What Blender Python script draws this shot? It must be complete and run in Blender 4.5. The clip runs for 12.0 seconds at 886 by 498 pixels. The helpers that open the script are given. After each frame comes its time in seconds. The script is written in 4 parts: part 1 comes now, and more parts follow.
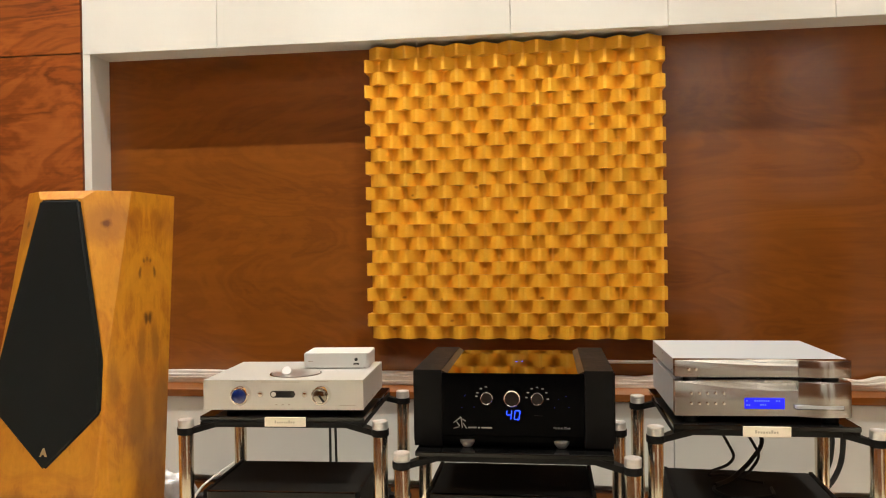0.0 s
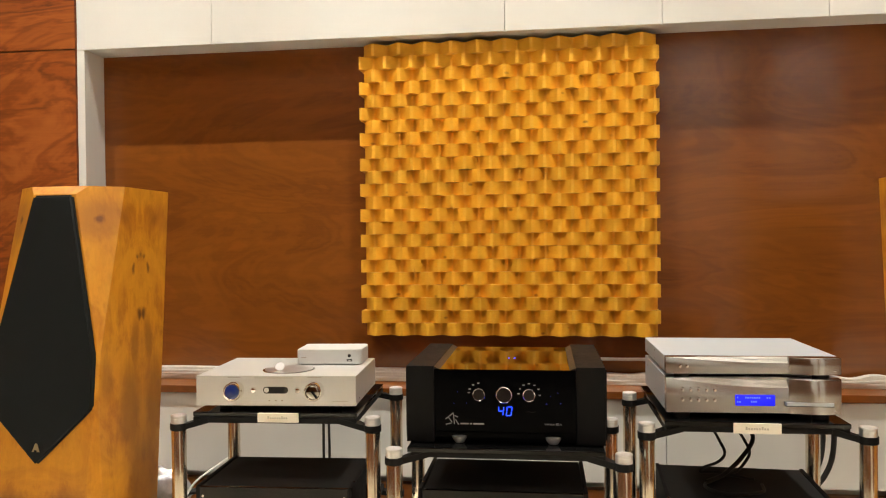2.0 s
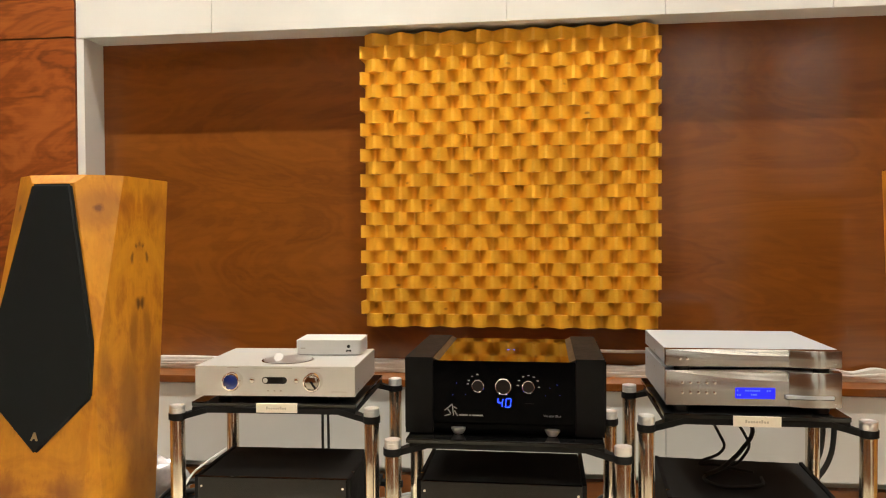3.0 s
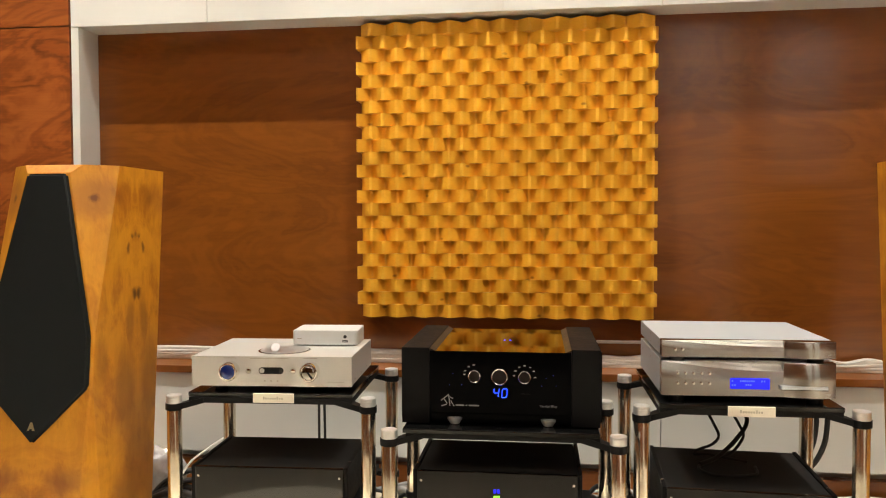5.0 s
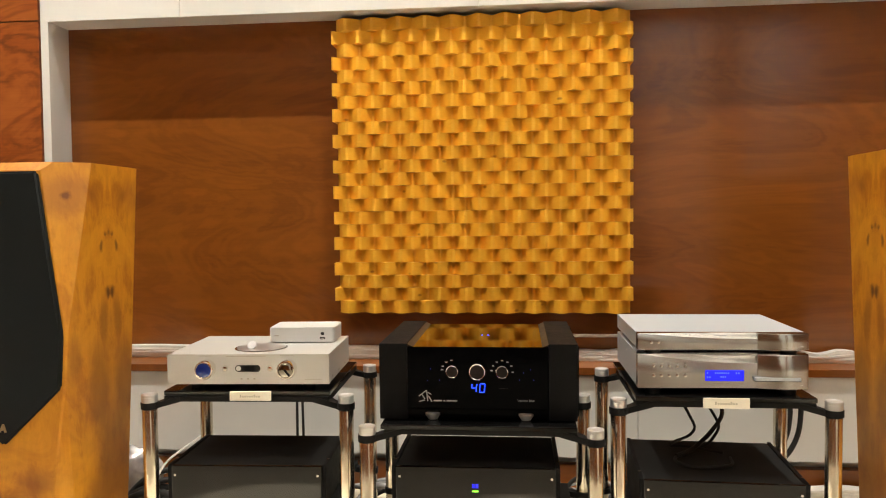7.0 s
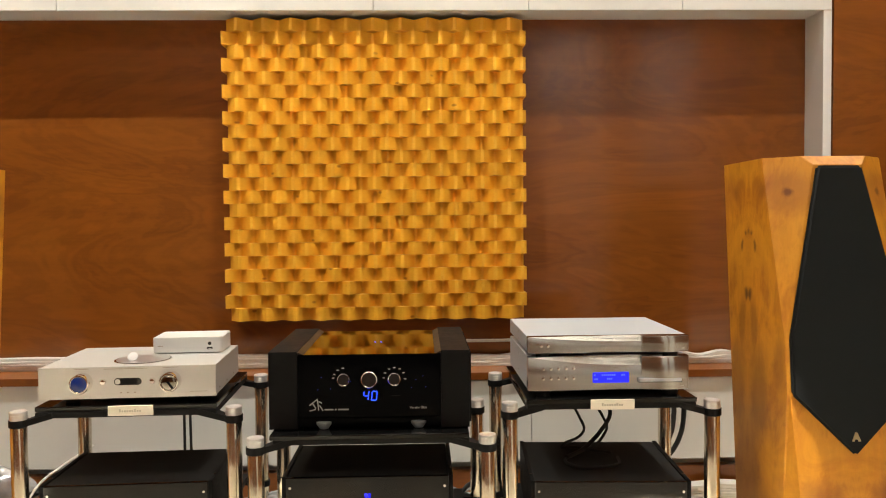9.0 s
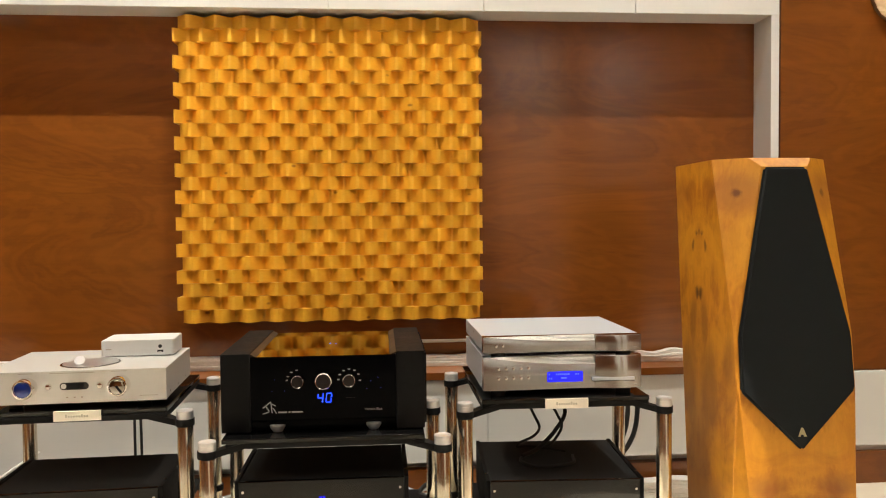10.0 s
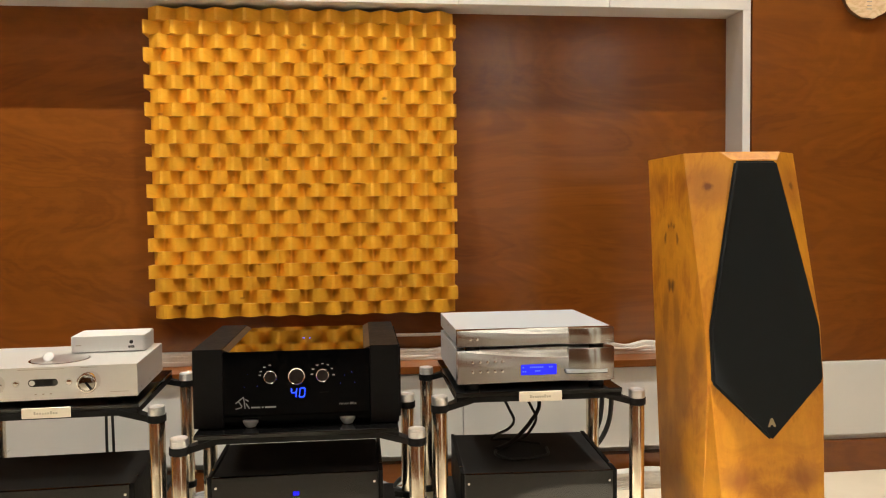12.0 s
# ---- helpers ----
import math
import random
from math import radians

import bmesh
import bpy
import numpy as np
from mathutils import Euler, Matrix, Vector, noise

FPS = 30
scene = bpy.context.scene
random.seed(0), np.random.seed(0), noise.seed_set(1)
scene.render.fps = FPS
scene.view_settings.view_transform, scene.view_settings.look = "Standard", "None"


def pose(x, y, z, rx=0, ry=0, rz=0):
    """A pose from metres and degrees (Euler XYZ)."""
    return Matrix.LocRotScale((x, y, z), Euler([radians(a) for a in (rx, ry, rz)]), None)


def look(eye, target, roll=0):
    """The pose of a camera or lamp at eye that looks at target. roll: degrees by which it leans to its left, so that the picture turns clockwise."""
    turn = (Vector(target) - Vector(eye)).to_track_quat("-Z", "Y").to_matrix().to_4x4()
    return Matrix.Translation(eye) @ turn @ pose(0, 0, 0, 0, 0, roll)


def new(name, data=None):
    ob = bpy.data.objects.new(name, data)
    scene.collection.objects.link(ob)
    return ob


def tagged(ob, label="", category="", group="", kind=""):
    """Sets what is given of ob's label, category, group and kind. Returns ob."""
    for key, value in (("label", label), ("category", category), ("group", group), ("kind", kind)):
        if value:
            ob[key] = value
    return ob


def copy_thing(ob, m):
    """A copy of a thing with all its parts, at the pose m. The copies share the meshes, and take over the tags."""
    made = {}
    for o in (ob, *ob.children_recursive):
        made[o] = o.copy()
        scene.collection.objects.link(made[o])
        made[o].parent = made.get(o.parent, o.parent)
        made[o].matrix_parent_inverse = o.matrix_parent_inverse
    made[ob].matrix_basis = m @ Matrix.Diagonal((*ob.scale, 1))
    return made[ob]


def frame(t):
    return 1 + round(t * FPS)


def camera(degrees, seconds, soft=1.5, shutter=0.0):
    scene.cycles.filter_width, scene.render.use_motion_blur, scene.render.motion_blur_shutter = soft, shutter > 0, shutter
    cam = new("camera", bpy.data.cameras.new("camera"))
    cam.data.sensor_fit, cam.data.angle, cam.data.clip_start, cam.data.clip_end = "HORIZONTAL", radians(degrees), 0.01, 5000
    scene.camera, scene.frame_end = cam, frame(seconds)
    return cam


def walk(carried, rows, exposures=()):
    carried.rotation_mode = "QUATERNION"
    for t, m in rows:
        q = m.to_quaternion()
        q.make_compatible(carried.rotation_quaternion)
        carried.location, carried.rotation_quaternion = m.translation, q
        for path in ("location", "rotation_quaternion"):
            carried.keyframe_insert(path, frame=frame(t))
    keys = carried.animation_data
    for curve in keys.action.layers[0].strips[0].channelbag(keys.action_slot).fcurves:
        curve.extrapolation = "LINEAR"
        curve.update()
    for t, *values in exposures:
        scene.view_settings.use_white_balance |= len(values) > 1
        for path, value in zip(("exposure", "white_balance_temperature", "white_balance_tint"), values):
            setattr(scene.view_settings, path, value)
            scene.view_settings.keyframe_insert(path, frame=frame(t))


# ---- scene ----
cam = camera(60.0, 12.0, 1.1)
PATH = [
    (0, (0.108, -0.301, 1.063), (-0.159, 1.681, 1.046), -0.8),
    (0.5, (0.112, -0.298, 1.061), (-0.153, 1.685, 1.041), -0.8),
    (1, (0.111, -0.299, 1.057), (-0.148, 1.684, 1.036), -0.8),
    (1.5, (0.113, -0.304, 1.062), (-0.144, 1.679, 1.041), -0.7),
    (2, (0.118, -0.305, 1.059), (-0.14, 1.678, 1.037), -0.6),
    (2.5, (0.116, -0.304, 1.06), (-0.144, 1.679, 1.03), -0.4),
    (3, (0.12, -0.295, 1.057), (-0.141, 1.688, 1.013), -0.3),
    (5, (0.117, -0.298, 1.058), (-0.132, 1.685, 0.989), -0.2),
    (5.5, (0.118, -0.298, 1.058), (-0.126, 1.686, 0.986), -0.3),
    (6, (0.119, -0.299, 1.058), (-0.117, 1.686, 0.981), -0.4),
    (6.5, (0.119, -0.3, 1.058), (-0.099, 1.687, 0.979), -0.5),
    (7, (0.123, -0.295, 1.059), (-0.072, 1.693, 0.977), -0.6),
    (8.8, (0.146, -0.279, 1.058), (0.177, 1.719, 0.989), -0.6),
    (9, (0.153, -0.278, 1.058), (0.208, 1.72, 0.989), -0.5),
    (9.5, (0.159, -0.275, 1.06), (0.274, 1.721, 0.991), -0.5),
    (10, (0.164, -0.274, 1.059), (0.325, 1.718, 0.989), -0.5),
    (10.5, (0.169, -0.274, 1.06), (0.359, 1.715, 0.986), -0.5),
    (11, (0.17, -0.271, 1.059), (0.378, 1.717, 0.981), -0.5),
    (11.5, (0.172, -0.272, 1.059), (0.389, 1.715, 0.977), -0.6),
    (12, (0.175, -0.273, 1.058), (0.393, 1.713, 0.972), -0.6),
]
walk(cam, [(t, pose(0, 0, -0.06) @ look(eye, target, roll)) for t, eye, target, roll in PATH])

# world: dim, neutral; the room is closed and lit by downlights and added fill
world = bpy.data.worlds.new("world")
world.use_nodes = True
world.node_tree.nodes["Background"].inputs[0].default_value = (0.9, 0.85, 0.75, 1)
world.node_tree.nodes["Background"].inputs[1].default_value = 0.05
scene.world = world

CEIL = 3.5
WARM = (1.0, 0.925, 0.79)


def spot(x, y, power, degrees=110, tilt=0.0, radius=0.03, blend=1.0):
    lamp = bpy.data.lights.new("downlight_lamp", "SPOT")
    lamp.energy, lamp.color, lamp.spot_size, lamp.spot_blend = power, WARM, radians(degrees), blend
    lamp.shadow_soft_size = radius
    ob = new("downlight_lamp", lamp)
    ob.matrix_world = pose(x, y, CEIL - 0.012, tilt, 0, 0)
    return ob


WASH_Y = 1.826
WASH_X = (-1.85, -0.95, -0.1, 0.75, 1.6, 2.45)
FILL_XY = [(-1.4, 0.2), (1.4, 0.2), (-1.4, -1.7), (1.4, -1.7)]
for lx in WASH_X:
    spot(lx, WASH_Y, 160 if 0.5 < lx < 2.0 else (150 if lx > 2.0 else (232 if lx < -0.5 else 216)), 66, 6.0, 0.010)


# narrow downlights throw round pools of light on the pale floor before the racks
POOL_XY = [(-1.53, 0.95), (-0.70, 1.36), (0.13, 1.30), (0.92, 1.36), (1.79, 0.95), (-2.1, -0.9), (-0.40, -0.9), (2.40, -0.9)]
# the wider three at y -0.9 are unseen fill, placed for the silver fronts
for lx, ly in POOL_XY:
    spot(lx, ly, 1150, 12.5, 0.0, 0.008, 0.1) if ly > 0 else spot(lx, ly, 1150, 32, 0.0, 0.03, 0.35)


# unseen downlights added to brighten the rear panels that the veneer mirrors
REAR_FILL_XY = [(1.72, -2.25), (2.80, -2.25)]
for lx, ly in REAR_FILL_XY:
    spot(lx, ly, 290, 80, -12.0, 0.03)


# area lamps added as soft fill; no such ceiling panels are known
def fill_lamp(x, y, power):
    lamp = bpy.data.lights.new("fill_lamp", "AREA")
    lamp.shape, lamp.size, lamp.size_y = "RECTANGLE", 1.1, 0.55
    lamp.energy, lamp.color = power, WARM
    new("fill_lamp", lamp).matrix_world = pose(x, y, CEIL - 0.035)


for lx, ly in FILL_XY:
    fill_lamp(lx, ly, 13)

# ---------------------------------------------------------------- materials


def shader(name):
    m = bpy.data.materials.new(name)
    m.use_nodes = True
    nt = m.node_tree
    return m, nt, nt.nodes["Principled BSDF"]


def node(nt, kind, **values):
    n = nt.nodes.new(kind)
    for key, value in values.items():
        if key in n.inputs:
            n.inputs[key].default_value = value
    return n


def ramp(nt, source, stops):
    r = nt.nodes.new("ShaderNodeValToRGB")
    els = r.color_ramp.elements
    while len(els) < len(stops):
        els.new(0.5)
    for e, (p, c) in zip(els, stops):
        e.position, e.color = p, (*c, 1)
    nt.links.new(source, r.inputs[0])
    return r


def mapped(nt, scale, rot=(0, 0, 0), random_shift=False):
    tc = nt.nodes.new("ShaderNodeTexCoord")
    mp = node(nt, "ShaderNodeMapping", Scale=scale, Rotation=rot)
    nt.links.new(tc.outputs["Object"], mp.inputs["Vector"])
    if random_shift:
        info = nt.nodes.new("ShaderNodeObjectInfo")
        mul = nt.nodes.new("ShaderNodeMath")
        mul.operation = "MULTIPLY"
        mul.inputs[1].default_value = 37.0
        nt.links.new(info.outputs["Random"], mul.inputs[0])
        nt.links.new(mul.outputs[0], mp.inputs["Location"])
    return mp.outputs[0]


def plain(name, color, rough=0.5, metal=0.0, spread=0.06, scale=30.0, bump=0.02, coat=0.0, spec=0.5):
    """Paint, plastic or metal with faint mottling, uneven gloss and fine relief."""
    m, nt, b = shader(name)
    v = mapped(nt, (scale, scale, scale))
    n1 = node(nt, "ShaderNodeTexNoise", Scale=1.0, Detail=6.0, Roughness=0.65)
    n2 = node(nt, "ShaderNodeTexNoise", Scale=0.12, Detail=3.0)
    nt.links.new(v, n1.inputs["Vector"])
    nt.links.new(v, n2.inputs["Vector"])
    mix = nt.nodes.new("ShaderNodeMath")
    mix.operation = "MULTIPLY_ADD"
    mix.inputs[1].default_value = 0.5
    nt.links.new(n1.outputs[0], mix.inputs[0])
    half = nt.nodes.new("ShaderNodeMath")
    half.operation = "MULTIPLY"
    half.inputs[1].default_value = 0.5
    nt.links.new(n2.outputs[0], half.inputs[0])
    nt.links.new(half.outputs[0], mix.inputs[2])
    lo = tuple(c * (1 - spread) for c in color)
    hi = tuple(min(1, c * (1 + spread)) for c in color)
    r = ramp(nt, mix.outputs[0], [(0.3, lo), (0.7, hi)])
    nt.links.new(r.outputs[0], b.inputs["Base Color"])
    rr = ramp(nt, mix.outputs[0], [(0.3, (rough * 0.85,) * 3), (0.7, (min(1, rough * 1.15),) * 3)])
    nt.links.new(rr.outputs[0], b.inputs["Roughness"])
    b.inputs["Metallic"].default_value = metal
    b.inputs["Coat Weight"].default_value = coat
    b.inputs["Specular IOR Level"].default_value = spec
    if bump:
        bp = node(nt, "ShaderNodeBump", Strength=bump, Distance=0.002)
        nt.links.new(n1.outputs[0], bp.inputs["Height"])
        nt.links.new(bp.outputs[0], b.inputs["Normal"])
    return m


def brushed(name, color, rough, along, fine=400.0, metal=1.0, uneven=0.12, stretch=0.0, turn=0.0):
    """Brushed metal; the lines run along one axis (0, 1 or 2); highlights stretch across them."""
    m, nt, b = shader(name)
    if stretch:
        tangent = nt.nodes.new("ShaderNodeTangent")
        tangent.direction_type, tangent.axis = "RADIAL", "Z"
        nt.links.new(tangent.outputs[0], b.inputs["Tangent"])
        b.inputs["Anisotropic"].default_value = stretch
        b.inputs["Anisotropic Rotation"].default_value = turn
    sc = [fine] * 3
    sc[along] = 4.0
    n1 = node(nt, "ShaderNodeTexNoise", Scale=1.0, Detail=4.0)
    nt.links.new(mapped(nt, sc), n1.inputs["Vector"])
    r = ramp(nt, n1.outputs[0], [(0.3, tuple(c * (1 - uneven) for c in color)), (0.7, color)])
    nt.links.new(r.outputs[0], b.inputs["Base Color"])
    rr = ramp(nt, n1.outputs[0], [(0.3, (rough * (1 - 2 * uneven),) * 3), (0.7, (rough * (1 + 2 * uneven),) * 3)])
    nt.links.new(rr.outputs[0], b.inputs["Roughness"])
    b.inputs["Metallic"].default_value = metal
    bp = node(nt, "ShaderNodeBump", Strength=0.015, Distance=0.0005)
    nt.links.new(n1.outputs[0], bp.inputs["Height"])
    nt.links.new(bp.outputs[0], b.inputs["Normal"])
    return m


def wood(name, dark, mid, light, along, rough=0.38, fine=1.0, figure=1.0, shift=False, contrast=1.0, coat=0.1, swirl=0.12, knots=False, spec=0.5):
    """Veneer: broad flowing figure, streaks, fine pores along one axis, and small knots where asked."""
    m, nt, b = shader(name)
    a = [1.6 * figure] * 3
    a[along] *= 0.36
    f = [60.0 * fine] * 3
    f[along] = 1.2 * fine
    g = [9.0 * figure] * 3
    g[along] *= 0.12
    n1 = node(nt, "ShaderNodeTexNoise", Scale=1.0, Detail=5.0, Roughness=0.55, Distortion=1.6)
    n2 = node(nt, "ShaderNodeTexNoise", Scale=1.0, Detail=5.0, Roughness=0.7)
    n3 = node(nt, "ShaderNodeTexNoise", Scale=1.0, Detail=4.0, Roughness=0.6, Distortion=0.7)
    for n, sc in ((n1, a), (n2, f), (n3, g)):
        nt.links.new(mapped(nt, sc, (0, 0, 0), shift), n.inputs["Vector"])
    s1 = nt.nodes.new("ShaderNodeMath")
    s1.operation = "MULTIPLY_ADD"
    s1.inputs[1].default_value = 0.5
    nt.links.new(n1.outputs[0], s1.inputs[0])
    s2 = nt.nodes.new("ShaderNodeMath")
    s2.operation = "MULTIPLY_ADD"
    s2.inputs[1].default_value = 0.33
    s3 = nt.nodes.new("ShaderNodeMath")
    s3.operation = "MULTIPLY"
    s3.inputs[1].default_value = 0.17
    nt.links.new(n3.outputs[0], s2.inputs[0])
    nt.links.new(n2.outputs[0], s3.inputs[0])
    nt.links.new(s3.outputs[0], s2.inputs[2])
    nt.links.new(s2.outputs[0], s1.inputs[2])
    # flowing cathedral lines: a sine of the broad figure
    ph = nt.nodes.new("ShaderNodeMath")
    ph.operation = "MULTIPLY"
    ph.inputs[1].default_value = 55.0
    nt.links.new(n1.outputs[0], ph.inputs[0])
    sn = nt.nodes.new("ShaderNodeMath")
    sn.operation = "SINE"
    nt.links.new(ph.outputs[0], sn.inputs[0])
    fig = nt.nodes.new("ShaderNodeMath")
    fig.operation = "MULTIPLY_ADD"
    fig.inputs[1].default_value = swirl
    nt.links.new(sn.outputs[0], fig.inputs[0])
    nt.links.new(s1.outputs[0], fig.inputs[2])
    s1 = fig
    w = 0.2 / contrast
    r = ramp(nt, s1.outputs[0], [(0.5 - w, dark), (0.5, mid), (0.5 + w, light)])
    color = r.outputs[0]
    if shift:
        info = nt.nodes.new("ShaderNodeObjectInfo")
        hsv = nt.nodes.new("ShaderNodeHueSaturation")
        mr = node(nt, "ShaderNodeMapRange")
        mr.inputs[3].default_value, mr.inputs[4].default_value = 0.93, 1.06
        nt.links.new(info.outputs["Random"], mr.inputs[0])
        nt.links.new(mr.outputs[0], hsv.inputs["Value"])
        nt.links.new(color, hsv.inputs["Color"])
        color = hsv.outputs[0]
    if knots:
        vo = node(nt, "ShaderNodeTexVoronoi", Scale=1.0)
        nt.links.new(mapped(nt, (10, 10, 20), (0, 0, 0), shift), vo.inputs["Vector"])
        ring = ramp(nt, vo.outputs["Distance"], [(0.05, (1, 1, 1)), (0.13, (0, 0, 0))])
        pick = ramp(nt, vo.outputs["Color"], [(0.62, (0, 0, 0)), (0.66, (0.75, 0.75, 0.75))])
        both = nt.nodes.new("ShaderNodeMath")
        both.operation = "MULTIPLY"
        nt.links.new(ring.outputs[0], both.inputs[0])
        nt.links.new(pick.outputs[0], both.inputs[1])
        mk = nt.nodes.new("ShaderNodeMix")
        mk.data_type = "RGBA"
        nt.links.new(both.outputs[0], mk.inputs["Factor"])
        nt.links.new(color, mk.inputs["A"])
        mk.inputs["B"].default_value = (dark[0] * 0.35, dark[1] * 0.25, dark[2] * 0.3, 1)
        color = mk.outputs["Result"]
    nt.links.new(color, b.inputs["Base Color"])
    rr = ramp(nt, n2.outputs[0], [(0.3, (rough * 0.85,) * 3), (0.7, (rough * 1.2,) * 3)])
    nt.links.new(rr.outputs[0], b.inputs["Roughness"])
    b.inputs["Coat Weight"].default_value = coat
    b.inputs["Coat Roughness"].default_value = 0.12
    b.inputs["Specular IOR Level"].default_value = spec
    bp = node(nt, "ShaderNodeBump", Strength=0.06, Distance=0.001)
    nt.links.new(n2.outputs[0], bp.inputs["Height"])
    nt.links.new(bp.outputs[0], b.inputs["Normal"])
    return m


def burl(name):
    """Honey-coloured burl veneer, book-matched left and right, with knots and smoky patches."""
    m, nt, b = shader(name)
    tc = nt.nodes.new("ShaderNodeTexCoord")
    ab = nt.nodes.new("ShaderNodeVectorMath")
    ab.operation = "ABSOLUTE"
    nt.links.new(tc.outputs["Object"], ab.inputs[0])
    at = ab.outputs[0]
    warp = node(nt, "ShaderNodeTexNoise", Scale=15.0, Detail=8.0, Roughness=0.7)
    nt.links.new(at, warp.inputs["Vector"])
    cloud = node(nt, "ShaderNodeTexNoise", Scale=5.5, Detail=5.0, Roughness=0.6, Distortion=1.4)
    nt.links.new(at, cloud.inputs["Vector"])
    mp = node(nt, "ShaderNodeMapping", Scale=(45, 45, 7))
    nt.links.new(at, mp.inputs["Vector"])
    grain = node(nt, "ShaderNodeTexNoise", Scale=1.0, Detail=6.0, Roughness=0.7, Distortion=0.8)
    nt.links.new(mp.outputs[0], grain.inputs["Vector"])
    base = ramp(nt, cloud.outputs[0], [(0.28, (0.42, 0.150, 0.010)), (0.40, (0.56, 0.232, 0.015)), (0.55, (0.65, 0.290, 0.020)), (0.75, (0.70, 0.335, 0.028))])
    g2 = ramp(nt, grain.outputs[0], [(0.3, (0.88, 0.84, 0.76)), (0.65, (1.0, 1.0, 1.0))])
    mul = nt.nodes.new("ShaderNodeMix")
    mul.data_type, mul.blend_type = "RGBA", "MULTIPLY"
    mul.inputs["Factor"].default_value = 1.0
    nt.links.new(base.outputs[0], mul.inputs["A"])
    nt.links.new(g2.outputs[0], mul.inputs["B"])
    # small smoky flecks over the whole veneer
    fleck = node(nt, "ShaderNodeTexNoise", Scale=1.0, Detail=4.0, Roughness=0.6, Distortion=0.5)
    tall = node(nt, "ShaderNodeMapping", Scale=(15, 15, 8))
    nt.links.new(at, tall.inputs["Vector"])
    nt.links.new(tall.outputs[0], fleck.inputs["Vector"])
    f2 = ramp(nt, fleck.outputs[0], [(0.53, (1.0, 1.0, 1.0)), (0.70, (0.70, 0.58, 0.46))])
    mul2 = nt.nodes.new("ShaderNodeMix")
    mul2.data_type, mul2.blend_type = "RGBA", "MULTIPLY"
    mul2.inputs["Factor"].default_value = 1.0
    nt.links.new(mul.outputs["Result"], mul2.inputs["A"])
    nt.links.new(f2.outputs[0], mul2.inputs["B"])
    color = mul2.outputs["Result"]
    sep = nt.nodes.new("ShaderNodeVectorMath")
    sep.operation = "MULTIPLY_ADD"
    sep.inputs[1].default_value = (0.04, 0.04, 0.04)
    nt.links.new(warp.outputs["Color"], sep.inputs[0])
    nt.links.new(at, sep.inputs[2])
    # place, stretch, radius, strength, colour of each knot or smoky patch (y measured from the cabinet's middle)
    knots = [((0.118, 0.143, 1.07), (1, 0.6, 1.2), 0.015, 1.0, (0.05, 0.012, 0.004)),
             ((0.118, 0.143, 1.07), (0.9, 0.6, 1.0), 0.070, 0.55, (0.26, 0.085, 0.018)),
             ((0.155, 0.020, 0.963), (1, 1, 1.2), 0.0125, 0.85, (0.13, 0.036, 0.008)),
             ((0.155, 0.000, 0.963), (1, 1, 1.2), 0.0125, 0.85, (0.13, 0.036, 0.008)),
             ((0.155, 0.040, 0.925), (1, 1, 0.6), 0.0125, 0.85, (0.13, 0.036, 0.008)),
             ((0.155, 0.012, 0.79), (1, 1, 0.9), 0.021, 1.0, (0.11, 0.03, 0.007)),
             ((0.155, 0.035, 0.715), (1, 1, 0.4), 0.030, 0.6, (0.19, 0.062, 0.011)),
             ((0.155, -0.02, 0.715), (1, 1, 0.4), 0.030, 0.6, (0.19, 0.062, 0.011)),
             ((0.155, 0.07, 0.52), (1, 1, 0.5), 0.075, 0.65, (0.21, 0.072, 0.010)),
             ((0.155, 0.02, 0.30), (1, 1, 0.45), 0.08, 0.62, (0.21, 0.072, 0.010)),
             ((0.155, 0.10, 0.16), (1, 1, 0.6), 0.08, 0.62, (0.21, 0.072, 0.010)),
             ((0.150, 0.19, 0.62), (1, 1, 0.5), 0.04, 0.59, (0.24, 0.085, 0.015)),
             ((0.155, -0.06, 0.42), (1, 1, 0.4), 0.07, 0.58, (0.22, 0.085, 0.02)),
             ((0.095, 0.23, 0.31), (0.8, 0.5, 1.3), 0.055, 0.62, (0.26, 0.09, 0.018)),
             ((0.02, 0.24, 0.20), (0.8, 0.5, 1.3), 0.05, 0.52, (0.26, 0.09, 0.018))]
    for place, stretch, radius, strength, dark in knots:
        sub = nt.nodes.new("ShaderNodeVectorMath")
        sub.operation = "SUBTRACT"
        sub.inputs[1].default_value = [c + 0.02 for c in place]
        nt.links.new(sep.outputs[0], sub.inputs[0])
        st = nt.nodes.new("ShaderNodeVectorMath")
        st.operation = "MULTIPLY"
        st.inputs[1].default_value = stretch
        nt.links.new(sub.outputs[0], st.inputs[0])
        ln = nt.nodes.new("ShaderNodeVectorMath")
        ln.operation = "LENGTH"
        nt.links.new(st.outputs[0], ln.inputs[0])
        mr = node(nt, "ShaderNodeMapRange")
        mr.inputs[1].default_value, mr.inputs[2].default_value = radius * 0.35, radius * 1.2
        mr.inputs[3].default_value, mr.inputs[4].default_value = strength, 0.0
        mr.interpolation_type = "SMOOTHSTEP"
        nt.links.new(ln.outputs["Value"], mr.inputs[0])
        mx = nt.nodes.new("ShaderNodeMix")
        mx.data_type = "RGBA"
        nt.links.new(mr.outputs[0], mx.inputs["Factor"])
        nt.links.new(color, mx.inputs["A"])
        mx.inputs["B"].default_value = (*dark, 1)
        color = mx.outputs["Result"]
    nt.links.new(color, b.inputs["Base Color"])
    b.inputs["Roughness"].default_value = 0.45
    b.inputs["Coat Weight"].default_value = 0.06
    b.inputs["Coat Roughness"].default_value = 0.2
    bp = node(nt, "ShaderNodeBump", Strength=0.04, Distance=0.001)
    nt.links.new(grain.outputs[0], bp.inputs["Height"])
    nt.links.new(bp.outputs[0], b.inputs["Normal"])
    return m


